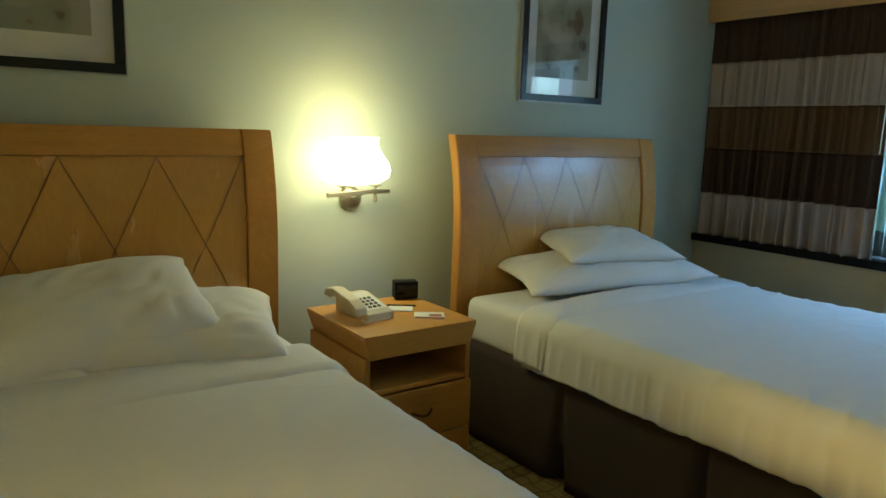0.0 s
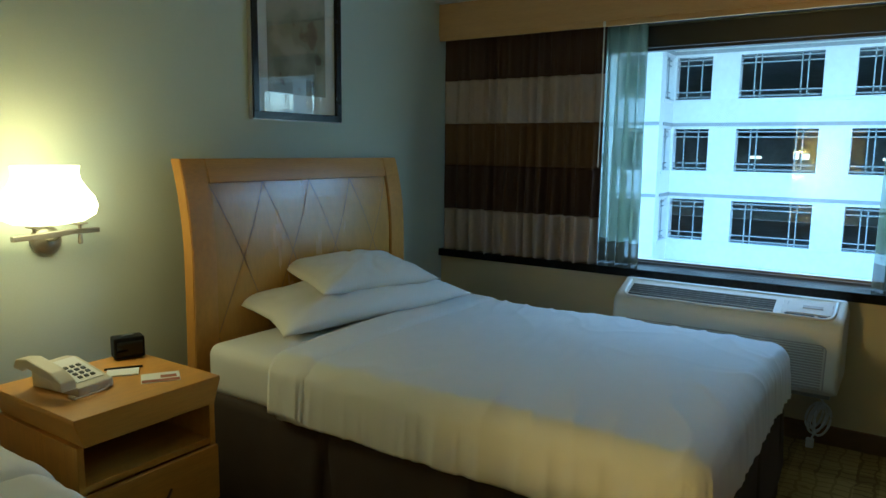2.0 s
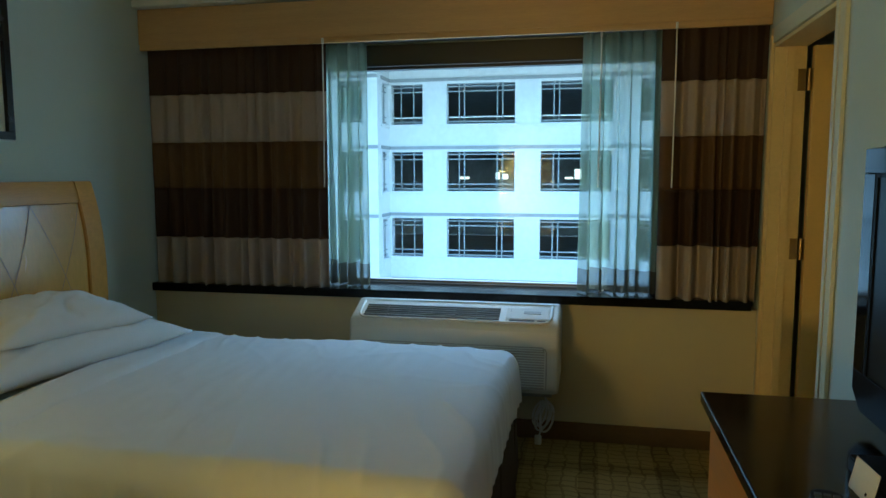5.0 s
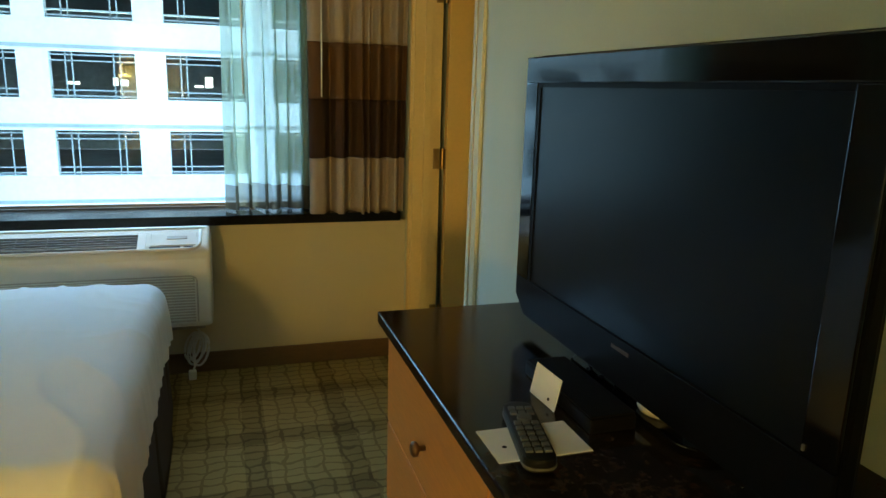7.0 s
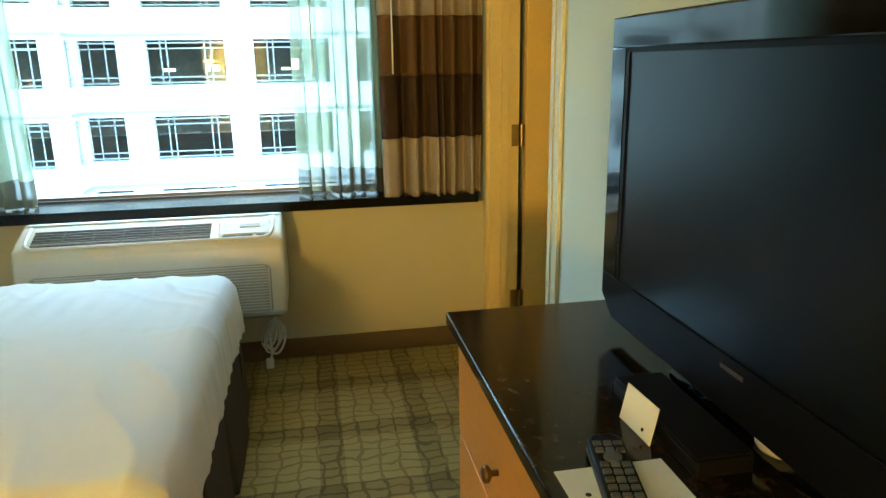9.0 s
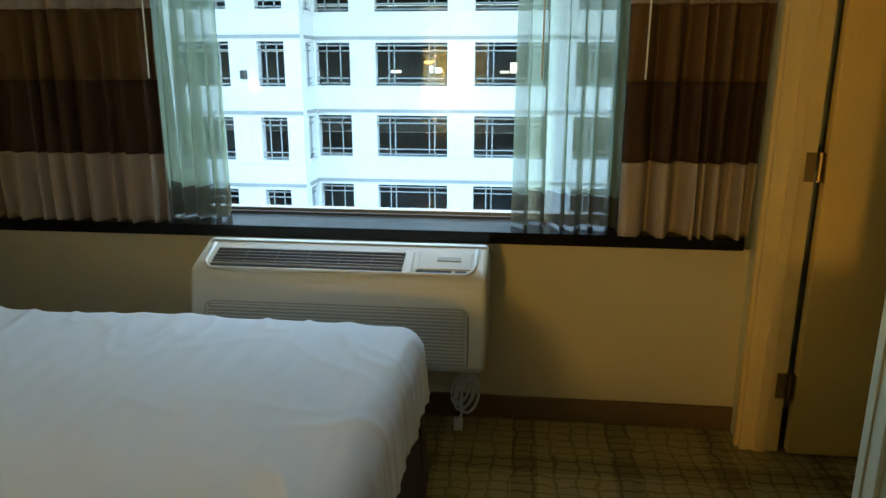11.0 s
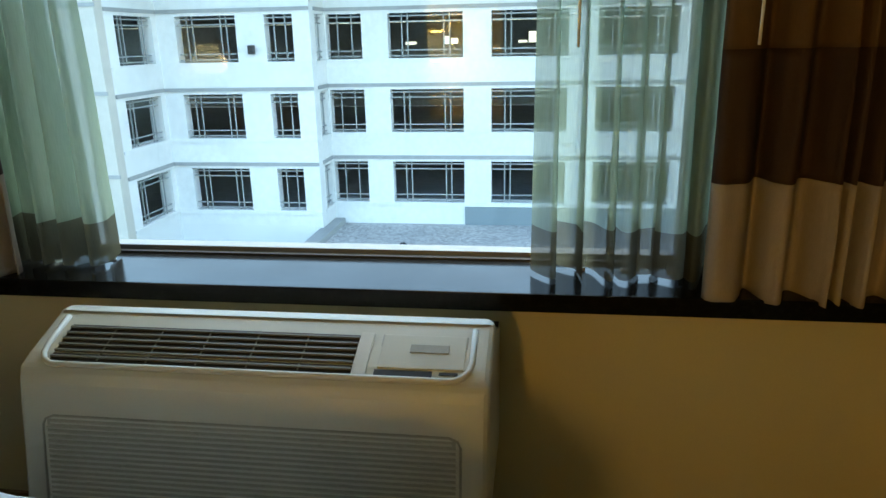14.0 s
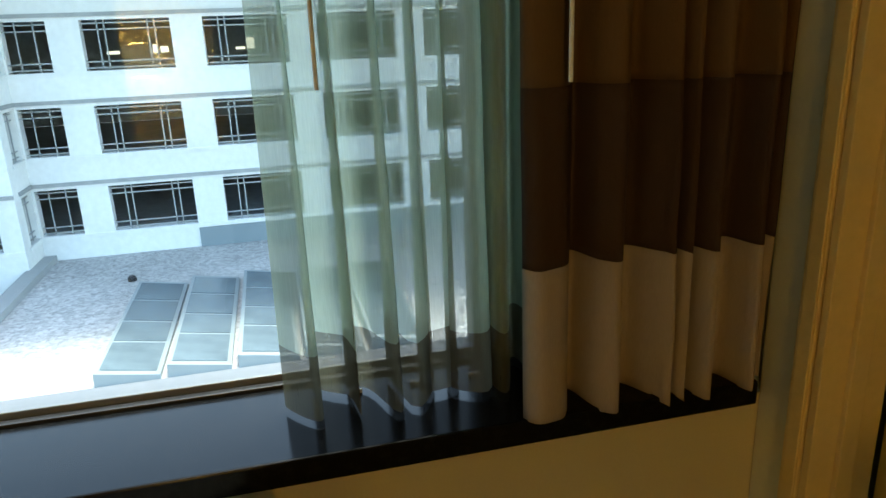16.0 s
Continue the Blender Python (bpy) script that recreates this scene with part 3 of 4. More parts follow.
def headboard(x0, x1, label):
    h = empty("headboard", ((x0 + x1) / 2, NORTH, 0), 0, label, "headboard", "headboards on the wall")
    w = (x1 - x0) / 2
    bord, z0, z1 = 0.12, 0.25, 1.40

    def slab(xa, xb, za, zb, inset, thick, nz):
        bm = bmesh.new()
        rows = []
        for k in range(nz + 1):
            z = za + (zb - za) * k / nz
            f = -hb_front(z) + inset
            rows.append([bm.verts.new(p) for p in ((xa, f, z), (xb, f, z), (xb, f + thick, z), (xa, f + thick, z))])
        for a, b in zip(rows, rows[1:]):
            for i in range(4):
                bm.faces.new((a[i], a[(i + 1) % 4], b[(i + 1) % 4], b[i]))
        bm.faces.new(rows[0])
        bm.faces.new(rows[-1])
        bmesh.ops.recalc_face_normals(bm, faces=bm.faces)
        sharp = [e for e in bm.edges if e.calc_face_angle(0) > 0.9]
        bmesh.ops.bevel(bm, geom=sharp, offset=0.004, segments=2, affect="EDGES")
        return bm

    part("stile", slab(-w, -w + bord, z0, z1, 0, 0.06, 24), MAPLE, h, smooth=False)
    part("stile", slab(w - bord, w, z0, z1, 0, 0.06, 24), MAPLE, h)
    part("top_rail", slab(-w + bord + 0.001, w - bord - 0.001, z1 - 0.10, z1, 0, 0.06, 8), MAPLE_H, h)
    panel = part("panel", slab(-w + bord + 0.001, w - bord - 0.001, z0, z1 - 0.102, 0.012, 0.03, 24), PANEL, h, "lighter veneer panel with a diamond inlay")
    # inlay lines, crossing as tall diamonds
    inner = w - bord - 0.004
    pitch, ztop, half = 2 * inner / 4, z1 - 0.104, 0.325
    for k in range(-4, 9):
        for s in (-1, 1):
            bm = bmesh.new()
            prev = None
            for j in range(41):
                z = ztop - (ztop - 0.5) * j / 40
                x = -inner + pitch * k + s * (ztop - z) / half * pitch / 2
                if abs(x) > inner:
                    prev = None
                    continue
                y = -hb_front(z) + 0.012 - 0.0012
                row = [bm.verts.new((x - 0.002, y, z)), bm.verts.new((x + 0.002, y, z))]
                if prev:
                    bm.faces.new((prev[0], prev[1], row[1], row[0]))
                prev = row
            if len(bm.faces) > 1 and len(bm.verts) > 3:
                bmesh.ops.solidify(bm, geom=bm.faces[:], thickness=0.002)
                part("inlay", bm, INLAY, panel)
            else:
                bm.free()
    return h


headboard(-0.515, 0.985, "honey maple bowed headboard with diamond inlay lines")
headboard(1.88, 3.30, "honey maple bowed headboard beside the window")

BEDTOP = 0.66


def cloth(x0, x1, y0, y1, top, hem, r, nx, ny, seed, wrinkle, tuck=True):
    """Bedding over a mattress: rounded over both sides and the foot (y0), open at the head (y1)."""
    arc = r * math.pi / 2
    over = arc + (top - r - hem)

    def f(u, v):
        p = (x0 - over + r) + (x1 - x0 + 2 * over - 2 * r) * u
        q = (y0 - over + r) + (y1 - y0 + over - r) * v
        ex = x0 + r - p if p < x0 + r else (x1 - r - p if p > x1 - r else 0.0)
        ey = max(0.0, y0 + r - q)
        e = math.hypot(ex, ey)
        cx = min(max(p, x0 + r), x1 - r)
        cy = max(q, y0 + r)
        if e < 1e-9:
            x, y, drop, out = p, q, 0.0, (0, 0)
        else:
            h = r * math.sin(e / r) if e < arc else r
            drop = r * (1 - math.cos(e / r)) if e < arc else r + e - arc
            out = (-ex / e, -ey / e)
            drop = min(drop, top - hem)
            along = p * abs(out[1]) + q * abs(out[0])
            fold = (0.012 * noise.noise((along * 9.0, 0.4 * drop, seed)) + 0.007 * (1 - abs(noise.noise((along * 13.0, 0.5 * drop, seed + 4)))) ** 6) * min(1, drop / 0.14)
            h += fold + 0.012 * min(1, drop / 0.2)
            x, y = cx + out[0] * h, cy + out[1] * h
        ridge = noise.noise((p * 1.6 + seed, q * 3.0, 0.3)) * 0.6 + noise.noise((p * 5 + q * 9, q * 16 - p * 3, seed)) * 0.16
        warp = 0.25 * noise.noise((p * 2, q * 2, seed + 2))
        crest = 1 - abs(noise.noise((p * 2.6 + 2.5 * warp, q * 3.6 - p * 1.9 + 3 * warp, seed + 7)))
        edge = max(0, 1 - min(abs(p - x0), abs(p - x1), abs(q - y0)) / 0.4)
        fine = 1 - abs(noise.noise((p * 2.4 + q * 1.5 + warp, q * 7.0 - p * 1.2 + 2 * warp, seed + 3)))
        patch = max(0, noise.noise((p * 1.1, q * 1.1, seed + 11)) + 0.35)
        z = top - drop + wrinkle * (ridge + 0.45 * patch * crest ** 7 + 0.6 * edge * fine ** 8)
        mid = 1 - min(1, abs(p - (x0 + x1) / 2) / ((x1 - x0) / 2)) ** 2
        z += 0.02 * mid
        return (x, y, z)

    return grid(nx, ny, f)


def bed(cx, label, seed, crease=0.010, fold=1.84):
    w, y0, y1 = 0.715, 0.49, 2.47
    b = empty("bed", (cx, 0, 0), 0, label, "bed", "two double beds")
    part("box_spring", box(-w + 0.035, w - 0.035, y0 + 0.05, y1, 0.16, 0.44, 0.02), SKIRT, b)
    m = box(-w + 0.015, w - 0.015, y0 + 0.03, y1, 0.442, BEDTOP - 0.004, 0.06, 5)
    part("mattress", m, LINEN, b, "mattress in a white fitted sheet", smooth=True)
    # skirt: one hanging panel a side, with box pleats
    def skirt(length, seed2):
        def f(u, v):
            s = length * u
            k = abs(((s / length * 3) % 1) - 0.5)
            gap = -0.09 * max(0, 1 - abs(k - 0.5) / (0.010 + 0.085 * (1 - v))) if 0.1 < u < 0.9 else 0
            return (s, 0.012 * (1 - v) * noise.noise((s * 3, seed2, v)) + gap * (0.3 + 0.7 * (1 - v)) + 0.02 * (1 - v), 0.006 + 0.455 * v)
        return grid(90, 8, f)

    for nm, m4, ln in (("skirt_side", Matrix.Translation((-w + 0.02, y1, 0)) @ pose(0, 0, 0, 0, 0, -90) @ Matrix.Diagonal((1, -1, 1, 1)), y1 - y0 - 0.02),
                       ("skirt_side", Matrix.Translation((w - 0.02, y1, 0)) @ pose(0, 0, 0, 0, 0, -90), y1 - y0 - 0.02),
                       ("skirt_foot", Matrix.Translation((-w + 0.02, y0 + 0.03, 0)) @ Matrix.Diagonal((1, -1, 1, 1)), 2 * w - 0.04)):
        g = skirt(ln, seed + len(nm))
        bmesh.ops.transform(g, verts=g.verts, matrix=m4)
        ob = part(nm, g, SKIRT, b, "dark taupe pleated bed skirt", smooth=True)
        md = ob.modifiers.new("thickness", "SOLIDIFY")
        md.thickness = 0.004
    for sx in (-1, 1):
        for yy in (y0 + 0.12, y1 - 0.12):
            part("leg", tube([(sx * (w - 0.1), yy, 0.0), (sx * (w - 0.1), yy, 0.16)], 0.02), BLACKPL, b)
    flap = extrude([(w - 0.02, 0.40), (w + 0.005, 0.41), (w + 0.15, 0.075), (w + 0.06, 0.03), (w - 0.01, 0.05)], "y", y0 + 0.012, y0 + 0.024, 0.003)
    part("skirt_flap", flap, SKIRT, b, "loose corner flap of the skirt")
    cast = lathe([(0.0, -0.011), (0.022, -0.011), (0.025, 0.0), (0.022, 0.011), (0.0, 0.011)], 16)
    bmesh.ops.transform(cast, verts=cast.verts, matrix=Matrix.Translation((w + 0.08, y0 + 0.03, 0.025)) @ pose(0, 0, 0, 90))
    part("castor", cast, KEYGREY, b, "small grey castor", smooth=True)
    d = empty("duvet", (cx, 0, 0), 0, "white wrinkled duvet drawn over the mattress", "duvet", "bedding")
    ob = part("cover", cloth(-w - 0.005, w + 0.005, y0, 2.02, BEDTOP + 0.012, 0.45, 0.075, 190, 200, seed, crease), LINEN, d, smooth=True)
    md = ob.modifiers.new("thickness", "SOLIDIFY")
    md.thickness, md.offset = 0.012, -1
    ob = part("turn_down", cloth(-w - 0.013, w + 0.013, fold, 2.06, BEDTOP + 0.026, 0.462, 0.08, 110, 30, seed + 5, 0.008), LINEN, d, "folded back sheet edge", smooth=True)
    me = ob.data
    bm2 = bmesh.new()
    bm2.from_mesh(me)
    bmesh.ops.delete(bm2, geom=[v for v in bm2.verts if v.co.y < fold + 0.01], context="VERTS")
    bm2.to_mesh(me)
    bm2.free()
    md = ob.modifiers.new("thickness", "SOLIDIFY")
    md.thickness, md.offset = 0.012, -1


bed(2.58, "double bed beside the window with a taupe skirt", 2.0, 0.014)
bed(0.218, "double bed with a white duvet and taupe skirt", 9.0, 0.006, 1.77)


def pillow(length, width, height, m, seed, label, blunt=2.6, pinch=0.12):
    """A soft pillow, pinched to its corners, with a seam and creases."""
    nu, nv = 44, 30
    p = empty("pillow", (0, 0, 0), 0, label, "pillow", "pillows on the beds")

    def surf(sign):
        def f(a, c):
            u, v = 2 * a - 1, 2 * c - 1
            x = length / 2 * u * (1 - 0.8 * pinch * (1 - v * v))
            y = width / 2 * v * (1 - 1.2 * pinch * (1 - u * u))
            t = max(0, (1 - abs(u) ** blunt) * (1 - abs(v) ** blunt)) ** (0.6 if blunt < 3 else 0.5)
            z = sign * height / 2 * t * (1 if sign > 0 else 0.75)
            edge = min(1, 3 * (1 - max(abs(u), abs(v))))
            crease = noise.noise((u * 1.6 + seed, v * 1.6, sign)) * 0.016 + noise.noise((u * 4, v * 4, seed)) * 0.007
            fold = (1 - abs(noise.noise((u * 2.5 - v * 1.7, v * 2.2, seed + 4)))) ** 9 * -0.014
            z += (crease + fold) * t ** 0.7 * min(1, edge + 0.3)
            x += 0.01 * noise.noise((v * 3, seed, 2)) * abs(u) ** 3
            return (x, y, z)
        return grid(nu, nv, f)

    bm = surf(1)
    merge(bm, surf(-1))
    bmesh.ops.remove_doubles(bm, verts=bm.verts, dist=0.0015)
    case = part("pillowcase", bm, PILLOW, p, smooth=True)
    p.matrix_world = m
    return p


pillow(1.08, 0.50, 0.18, pose(2.59, 2.27, 0.755, 8, -2, -13), 1.0, "wide white pillow lying flat on the bed")
pillow(0.66, 0.47, 0.16, pose(2.66, 2.32, 0.86, 9, 0, -16), 3.3, "plump white pillow stacked on another pillow")
pillow(0.76, 0.50, 0.20, pose(0.475, 2.25, 0.745, 13, 4, -12), 5.1, "white pillow lying under another pillow", 4.5, 0.06)
pillow(0.76, 0.48, 0.21, pose(0.25, 2.27, 0.815, 22, -4, 3), 7.7, "large white pillow leaning on the headboard", 4.0, 0.06)
pillow(0.74, 0.50, 0.16, pose(-0.14, 2.26, 0.74, 10, 0, 2), 8.8, "white pillow lying flat on the bed")


# ---- between the beds ----
def nightstand():
    n = empty("nightstand", (1.34, 2.25, 0), 0, "maple nightstand with an open shelf and two drawers", "nightstand")
    x0, x1, y0, y1 = -0.235, 0.235, -0.225, 0.243
    part("top", extrude([(-0.248, 0.69), (0.248, 0.69), (0.248, 0.676), (0.222, 0.60), (-0.222, 0.60), (-0.248, 0.676)], "y", -0.243, 0.245, 0.003), MAPLE_H, n, "thick top with a tapered apron")
    part("side", box(x0, x0 + 0.02, y0, y1, 0.0, 0.599, 0.002), MAPLE, n)
    part("side", box(x1 - 0.02, x1, y0, y1, 0.0, 0.599, 0.002), MAPLE, n)
    part("back", box(x0 + 0.021, x1 - 0.021, y1 - 0.012, y1, 0.02, 0.599), MAPLE, n)
    part("shelf", box(x0 + 0.021, x1 - 0.021, y0 + 0.004, y1 - 0.013, 0.455, 0.475, 0.002), MAPLE_H, n)
    for za, zb in ((0.262, 0.452), (0.065, 0.256)):
        dr = part("drawer", box(x0 + 0.003, x1 - 0.003, y0 - 0.018, y0 - 0.001, za, zb, 0.003), MAPLE_H, n)
        zc = (za + zb) / 2 + 0.01
        part("handle", tube([(-0.045 + 0.09 * k / 10, y0 - 0.02 - 0.025 * math.sin(math.pi * k / 10), zc - 0.012 * math.sin(math.pi * k / 10)) for k in range(11)], 0.0045), BRONZE, dr, "curved bronze pull")
    part("plinth", box(x0 + 0.02, x1 - 0.02, y0 + 0.02, y1 - 0.02, 0.0, 0.06, 0.002), MAPLE, n)


nightstand()


def telephone():
    t = empty("telephone", (1.215, 2.29, 0.690), 0, "beige corded desk telephone on the nightstand", "telephone")
    part("base", extrude([(-0.11, 0.0), (0.11, 0.0), (0.11, 0.028), (-0.06, 0.075), (-0.11, 0.07)], "x", -0.095, 0.03, 0.006), PHONE, t)
    hs = part("handset", extrude([(-0.115, 0.075), (-0.10, 0.105), (-0.05, 0.112), (0.06, 0.085), (0.105, 0.058), (0.112, 0.03), (0.075, 0.035), (0.06, 0.055), (-0.05, 0.083), (-0.07, 0.07)], "x", 0.033, 0.085, 0.007), PHONE, t)
    keys = part("faceplate", extrude([(0.085, 0.0365), (-0.055, 0.0755), (-0.055, 0.0775), (0.085, 0.0385)], "x", -0.08, 0.015), PAPER, t)
    for i in range(4):
        for j in range(3):
            part("key", box(-0.006, 0.006, -0.006, 0.006, -0.002, 0.004, 0.001), KEYGREY, keys).matrix_basis = Matrix.Translation((-0.055 + j * 0.022, 0.065 - i * 0.022, 0.044 + i * 0.0062)) @ pose(0, 0, 0, -15)
    part("cord", tube([(0.06 + 0.004 * math.cos(k * 1.1), 0.11 + k * 0.0006, 0.012 + 0.004 * math.sin(k * 1.1)) for k in range(40)] + [(0.0, 0.14, 0.01), (-0.05, 0.13, 0.008), (-0.09, 0.1, 0.008)], 0.003), PHONE, t)
    t.rotation_euler = (0, 0, radians(188))


telephone()
ck = empty("alarm_clock", (1.528, 2.44, 0.690), -20, "small black cube alarm clock", "clock")
part("case", box(-0.052, 0.052, -0.035, 0.035, 0.004, 0.08, 0.008), BLACKPL, ck)
part("face", box(-0.044, 0.044, -0.0375, -0.0345, 0.018, 0.068, 0.001), TVBLACK, ck)
part("button", box(-0.02, 0.02, -0.01, 0.01, 0.0805, 0.085, 0.002), KEYGREY, ck)
for sx in (-0.035, 0.035):
    part("foot", lathe([(0.006, 0), (0.006, 0.0045)], 8), BLACKPL, ck).location = (sx, 0, 0)
pd = empty("notepad", (1.41, 2.285, 0.690), -35, "white notepad on the nightstand", "notepad")
part("sheets", box(-0.05, 0.05, -0.035, 0.035, 0.0, 0.006, 0.001), PAPER, pd)
part("pen", tube([(-0.06, 0.045, 0.005), (0.06, 0.05, 0.005)], 0.004), BLACKPL, pd)
bc = empty("brochure", (1.458, 2.145, 0.690), -32, "white and brown printed card on the nightstand", "card")
part("card", box(-0.06, 0.06, -0.05, 0.05, 0.0, 0.002), PAPER, bc)
part("brown_print", box(-0.058, 0.058, -0.048, -0.02, 0.0021, 0.0025), PRINT, bc)
part("print_bar", box(0.0, 0.05, -0.01, 0.02, 0.0021, 0.0025), PRINT, bc)


def sconce():
    s = empty("wall_lamp", (1.39, NORTH, 0), 0, "lit frosted glass wall lamp on a nickel arm", "wall lamp")
    bp = lathe([(0.0, 0.0), (0.055, 0.0), (0.055, 0.012), (0.04, 0.025), (0.0, 0.03)], 24)
    bmesh.ops.transform(bp, verts=bp.verts, matrix=Matrix.Translation((0.02, -0.001, 1.105)) @ pose(0, 0, 0, 90))
    part("backplate", bp, NICKEL, s, smooth=True)
    part("stem", tube([(0.02, -0.03, 1.108), (0.02, -0.07, 1.115), (0.02, -0.11, 1.133)], 0.009), NICKEL, s)
    bar = bmesh.new()
    merge(bar, extrude([(-0.145, 1.123), (-0.145, 1.142), (-0.06, 1.146), (0.06, 1.152), (0.16, 1.15), (0.16, 1.132), (0.06, 1.133), (-0.02, 1.126)], "y", -0.125, -0.105, 0.003))
    part("arm", bar, NICKEL, s)
    for x in (-0.07, 0.09):
        part("cup", lathe([(0.006, 1.147), (0.006, 1.162), (0.028, 1.168), (0.028, 1.172), (0.0, 1.173)], 16), NICKEL, s).location = (x, -0.115, 0)
    part("switch_knob", lathe([(0.007, 1.095), (0.009, 1.10), (0.007, 1.131)], 12), NICKEL, s).location = (0.09, -0.115, 0)
    prof = [(0.05, 1.180), (0.115, 1.188), (0.158, 1.21), (0.168, 1.24), (0.158, 1.272), (0.132, 1.305), (0.115, 1.33), (0.108, 1.355), (0.112, 1.38)]
    out = lathe(prof, 32, (1, 0.62))
    bmesh.ops.delete(out, geom=[f for f in out.faces if len(f.verts) > 4 and f.calc_center_median().z > 1.3], context="FACES_ONLY")
    ob = part("shade", out, LAMPSHADE, s, "glowing frosted glass shade", smooth=True)
    ob.location = (-0.05, -0.18, 0)
    ob.visible_shadow = False


sconce()


def picture(x, label, seed):
    p = empty("picture", (x, NORTH, 0), 0, label, "picture", "framed prints on the wall")
    w, z0, z1 = 0.302, 1.585, 2.45
    fr = 0.035
    for nm, b in (("frame_rail", box(-w, w, -0.032, -0.004, z0, z0 + fr, 0.003)), ("frame_rail", box(-w, w, -0.032, -0.004, z1 - fr, z1, 0.003)),
                  ("frame_stile", box(-w, -w + fr, -0.032, -0.004, z0 + fr + 0.0005, z1 - fr - 0.0005, 0.003)), ("frame_stile", box(w - fr, w, -0.032, -0.004, z0 + fr + 0.0005, z1 - fr - 0.0005, 0.003))):
        part(nm, b, FRAMEBLACK, p)
    for nm, b in (("silver_lip", box(-w - 0.005, -w - 0.0005, -0.026, -0.003, z0 - 0.005, z1 + 0.005)), ("silver_lip", box(w + 0.0005, w + 0.005, -0.026, -0.003, z0 - 0.005, z1 + 0.005)), ("silver_lip", box(-w, w, -0.026, -0.003, z0 - 0.005, z0 - 0.0005))):
        part(nm, b, SILVER, p)
    part("mat", box(-w + fr, w - fr, -0.012, -0.004, z0 + fr, z1 - fr), MATBOARD, p)
    art = part("print", box(-w + 0.105, w - 0.105, -0.0135, -0.0125, z0 + 0.125, z1 - 0.11), ART, p, "faded botanical print of leaves and blooms")
    art.location = (0, 0, 0)
    g = part("glass", sheet_y(-0.02, -w + fr, w - fr, z0 + fr, z1 - fr), PICGLASS, p)
    g.visible_shadow = False


picture(2.681, "black framed botanical print above the bed", 1)
picture(0.188, "black framed botanical print in a white mat", 2)


# ---- air conditioner ----
def air_conditioner():
    a = empty("air_conditioner", (0, 0.865, 0), 0, "aged white wall air conditioner under the sill", "air conditioner")
    w = 0.535
    # shell: side profile in (x, z)
    prof = [(3.999, 0.365), (3.999, 0.705), (3.96, 0.705), (3.845, 0.768), (3.835, 0.768), (3.70, 0.715), (3.664, 0.695), (3.652, 0.66), (3.606, 0.385), (3.618, 0.365)]
    shell = extrude(prof, "y", -w, w)
    sides = [e for e in shell.edges if e.calc_face_angle(0) > 0.2 and min(v.co.x for v in e.verts) < 3.9]
    bmesh.ops.bevel(shell, geom=sides, offset=0.022, segments=4, affect="EDGES", profile=0.6)
    part("shell", shell, ACWHITE, a)
    part("wall_sleeve", box(3.80, 3.998, -w + 0.04, w - 0.05, 0.29, 0.364, 0.004), ACGREY, a, "sleeve below the unit")
    # sloped top face frame: along (3.835,.768)-(3.70,.715)
    sx, sz = 3.835 - 3.672, 0.768 - 0.700
    ang = math.degrees(math.atan2(sz, sx))

    def on_slope(b, lift=0.0):
        # local x: down the slope from the top edge, y across, z out of the face
        ca, sa = math.cos(radians(ang)), math.sin(radians(ang))
        for v in b.verts:
            d, y, h = v.co
            v.co = (3.835 - d * ca - h * sa, y, 0.768 - d * sa + h * ca)
        bmesh.ops.recalc_face_normals(b, faces=b.faces)
        return b

    L = math.hypot(sx, sz)
    # flat black sheet on the face for the shade inside the vent
    part("vent_shade", on_slope(box(0.056, L - 0.010, -0.235, w - 0.068, 0.0005, 0.003)), ACDARK, a)
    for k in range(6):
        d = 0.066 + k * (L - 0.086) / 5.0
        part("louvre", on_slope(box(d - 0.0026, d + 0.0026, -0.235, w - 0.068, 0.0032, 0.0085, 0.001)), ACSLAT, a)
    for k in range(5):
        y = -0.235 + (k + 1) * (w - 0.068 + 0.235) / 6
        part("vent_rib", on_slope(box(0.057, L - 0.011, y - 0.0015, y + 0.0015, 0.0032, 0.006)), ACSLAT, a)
    # pale bezel around the vent and the control lid
    pts = [(0.03, w - 0.042), (L - 0.05, w - 0.042)] + [(L - 0.05 + 0.052 * math.sin(radians(t)), w - 0.042 - 0.045 * (1 - math.cos(radians(t)))) for t in (25, 50, 75, 90)]
    pts += [(p[0], -p[1]) for p in reversed(pts)]
    part("bezel", on_slope(tube([(p[0], p[1], 0.004) for p in pts], 0.007, 8)), ACEDGE, a, "raised pale bezel", smooth=True)
    part("divider", on_slope(box(0.05, L - 0.004, -0.268, -0.237, 0.001, 0.007, 0.002)), ACEDGE, a)
    lid = part("control_lid", on_slope(box(0.052, L - 0.028, -w + 0.058, -0.29, 0.001, 0.006, 0.002)), ACWHITE, a)
    part("lid_gap", on_slope(box(0.0495, L - 0.0255, -w + 0.0555, -0.2875, 0.0002, 0.0018)), ACGREY, a)
    part("lid_window", on_slope(box(0.082, 0.105, -0.44, -0.355, 0.0062, 0.0085, 0.001)), ACGREY, lid, "grey lid catch")
    # another flat black sheet, for the shade in the hollow below the lid
    part("lid_shade", on_slope(box(L - 0.024, L - 0.006, -0.41, -0.285, 0.001, 0.003)), ACDARK, a)
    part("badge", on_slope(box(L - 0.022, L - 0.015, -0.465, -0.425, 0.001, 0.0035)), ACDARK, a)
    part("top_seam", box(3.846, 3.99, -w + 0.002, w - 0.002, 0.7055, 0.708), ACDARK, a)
    # front panel with fine horizontal ribs: along (3.648,.64)-(3.612,.43)
    def front(z):
        return 3.606 + (z - 0.385) / 0.275 * 0.046
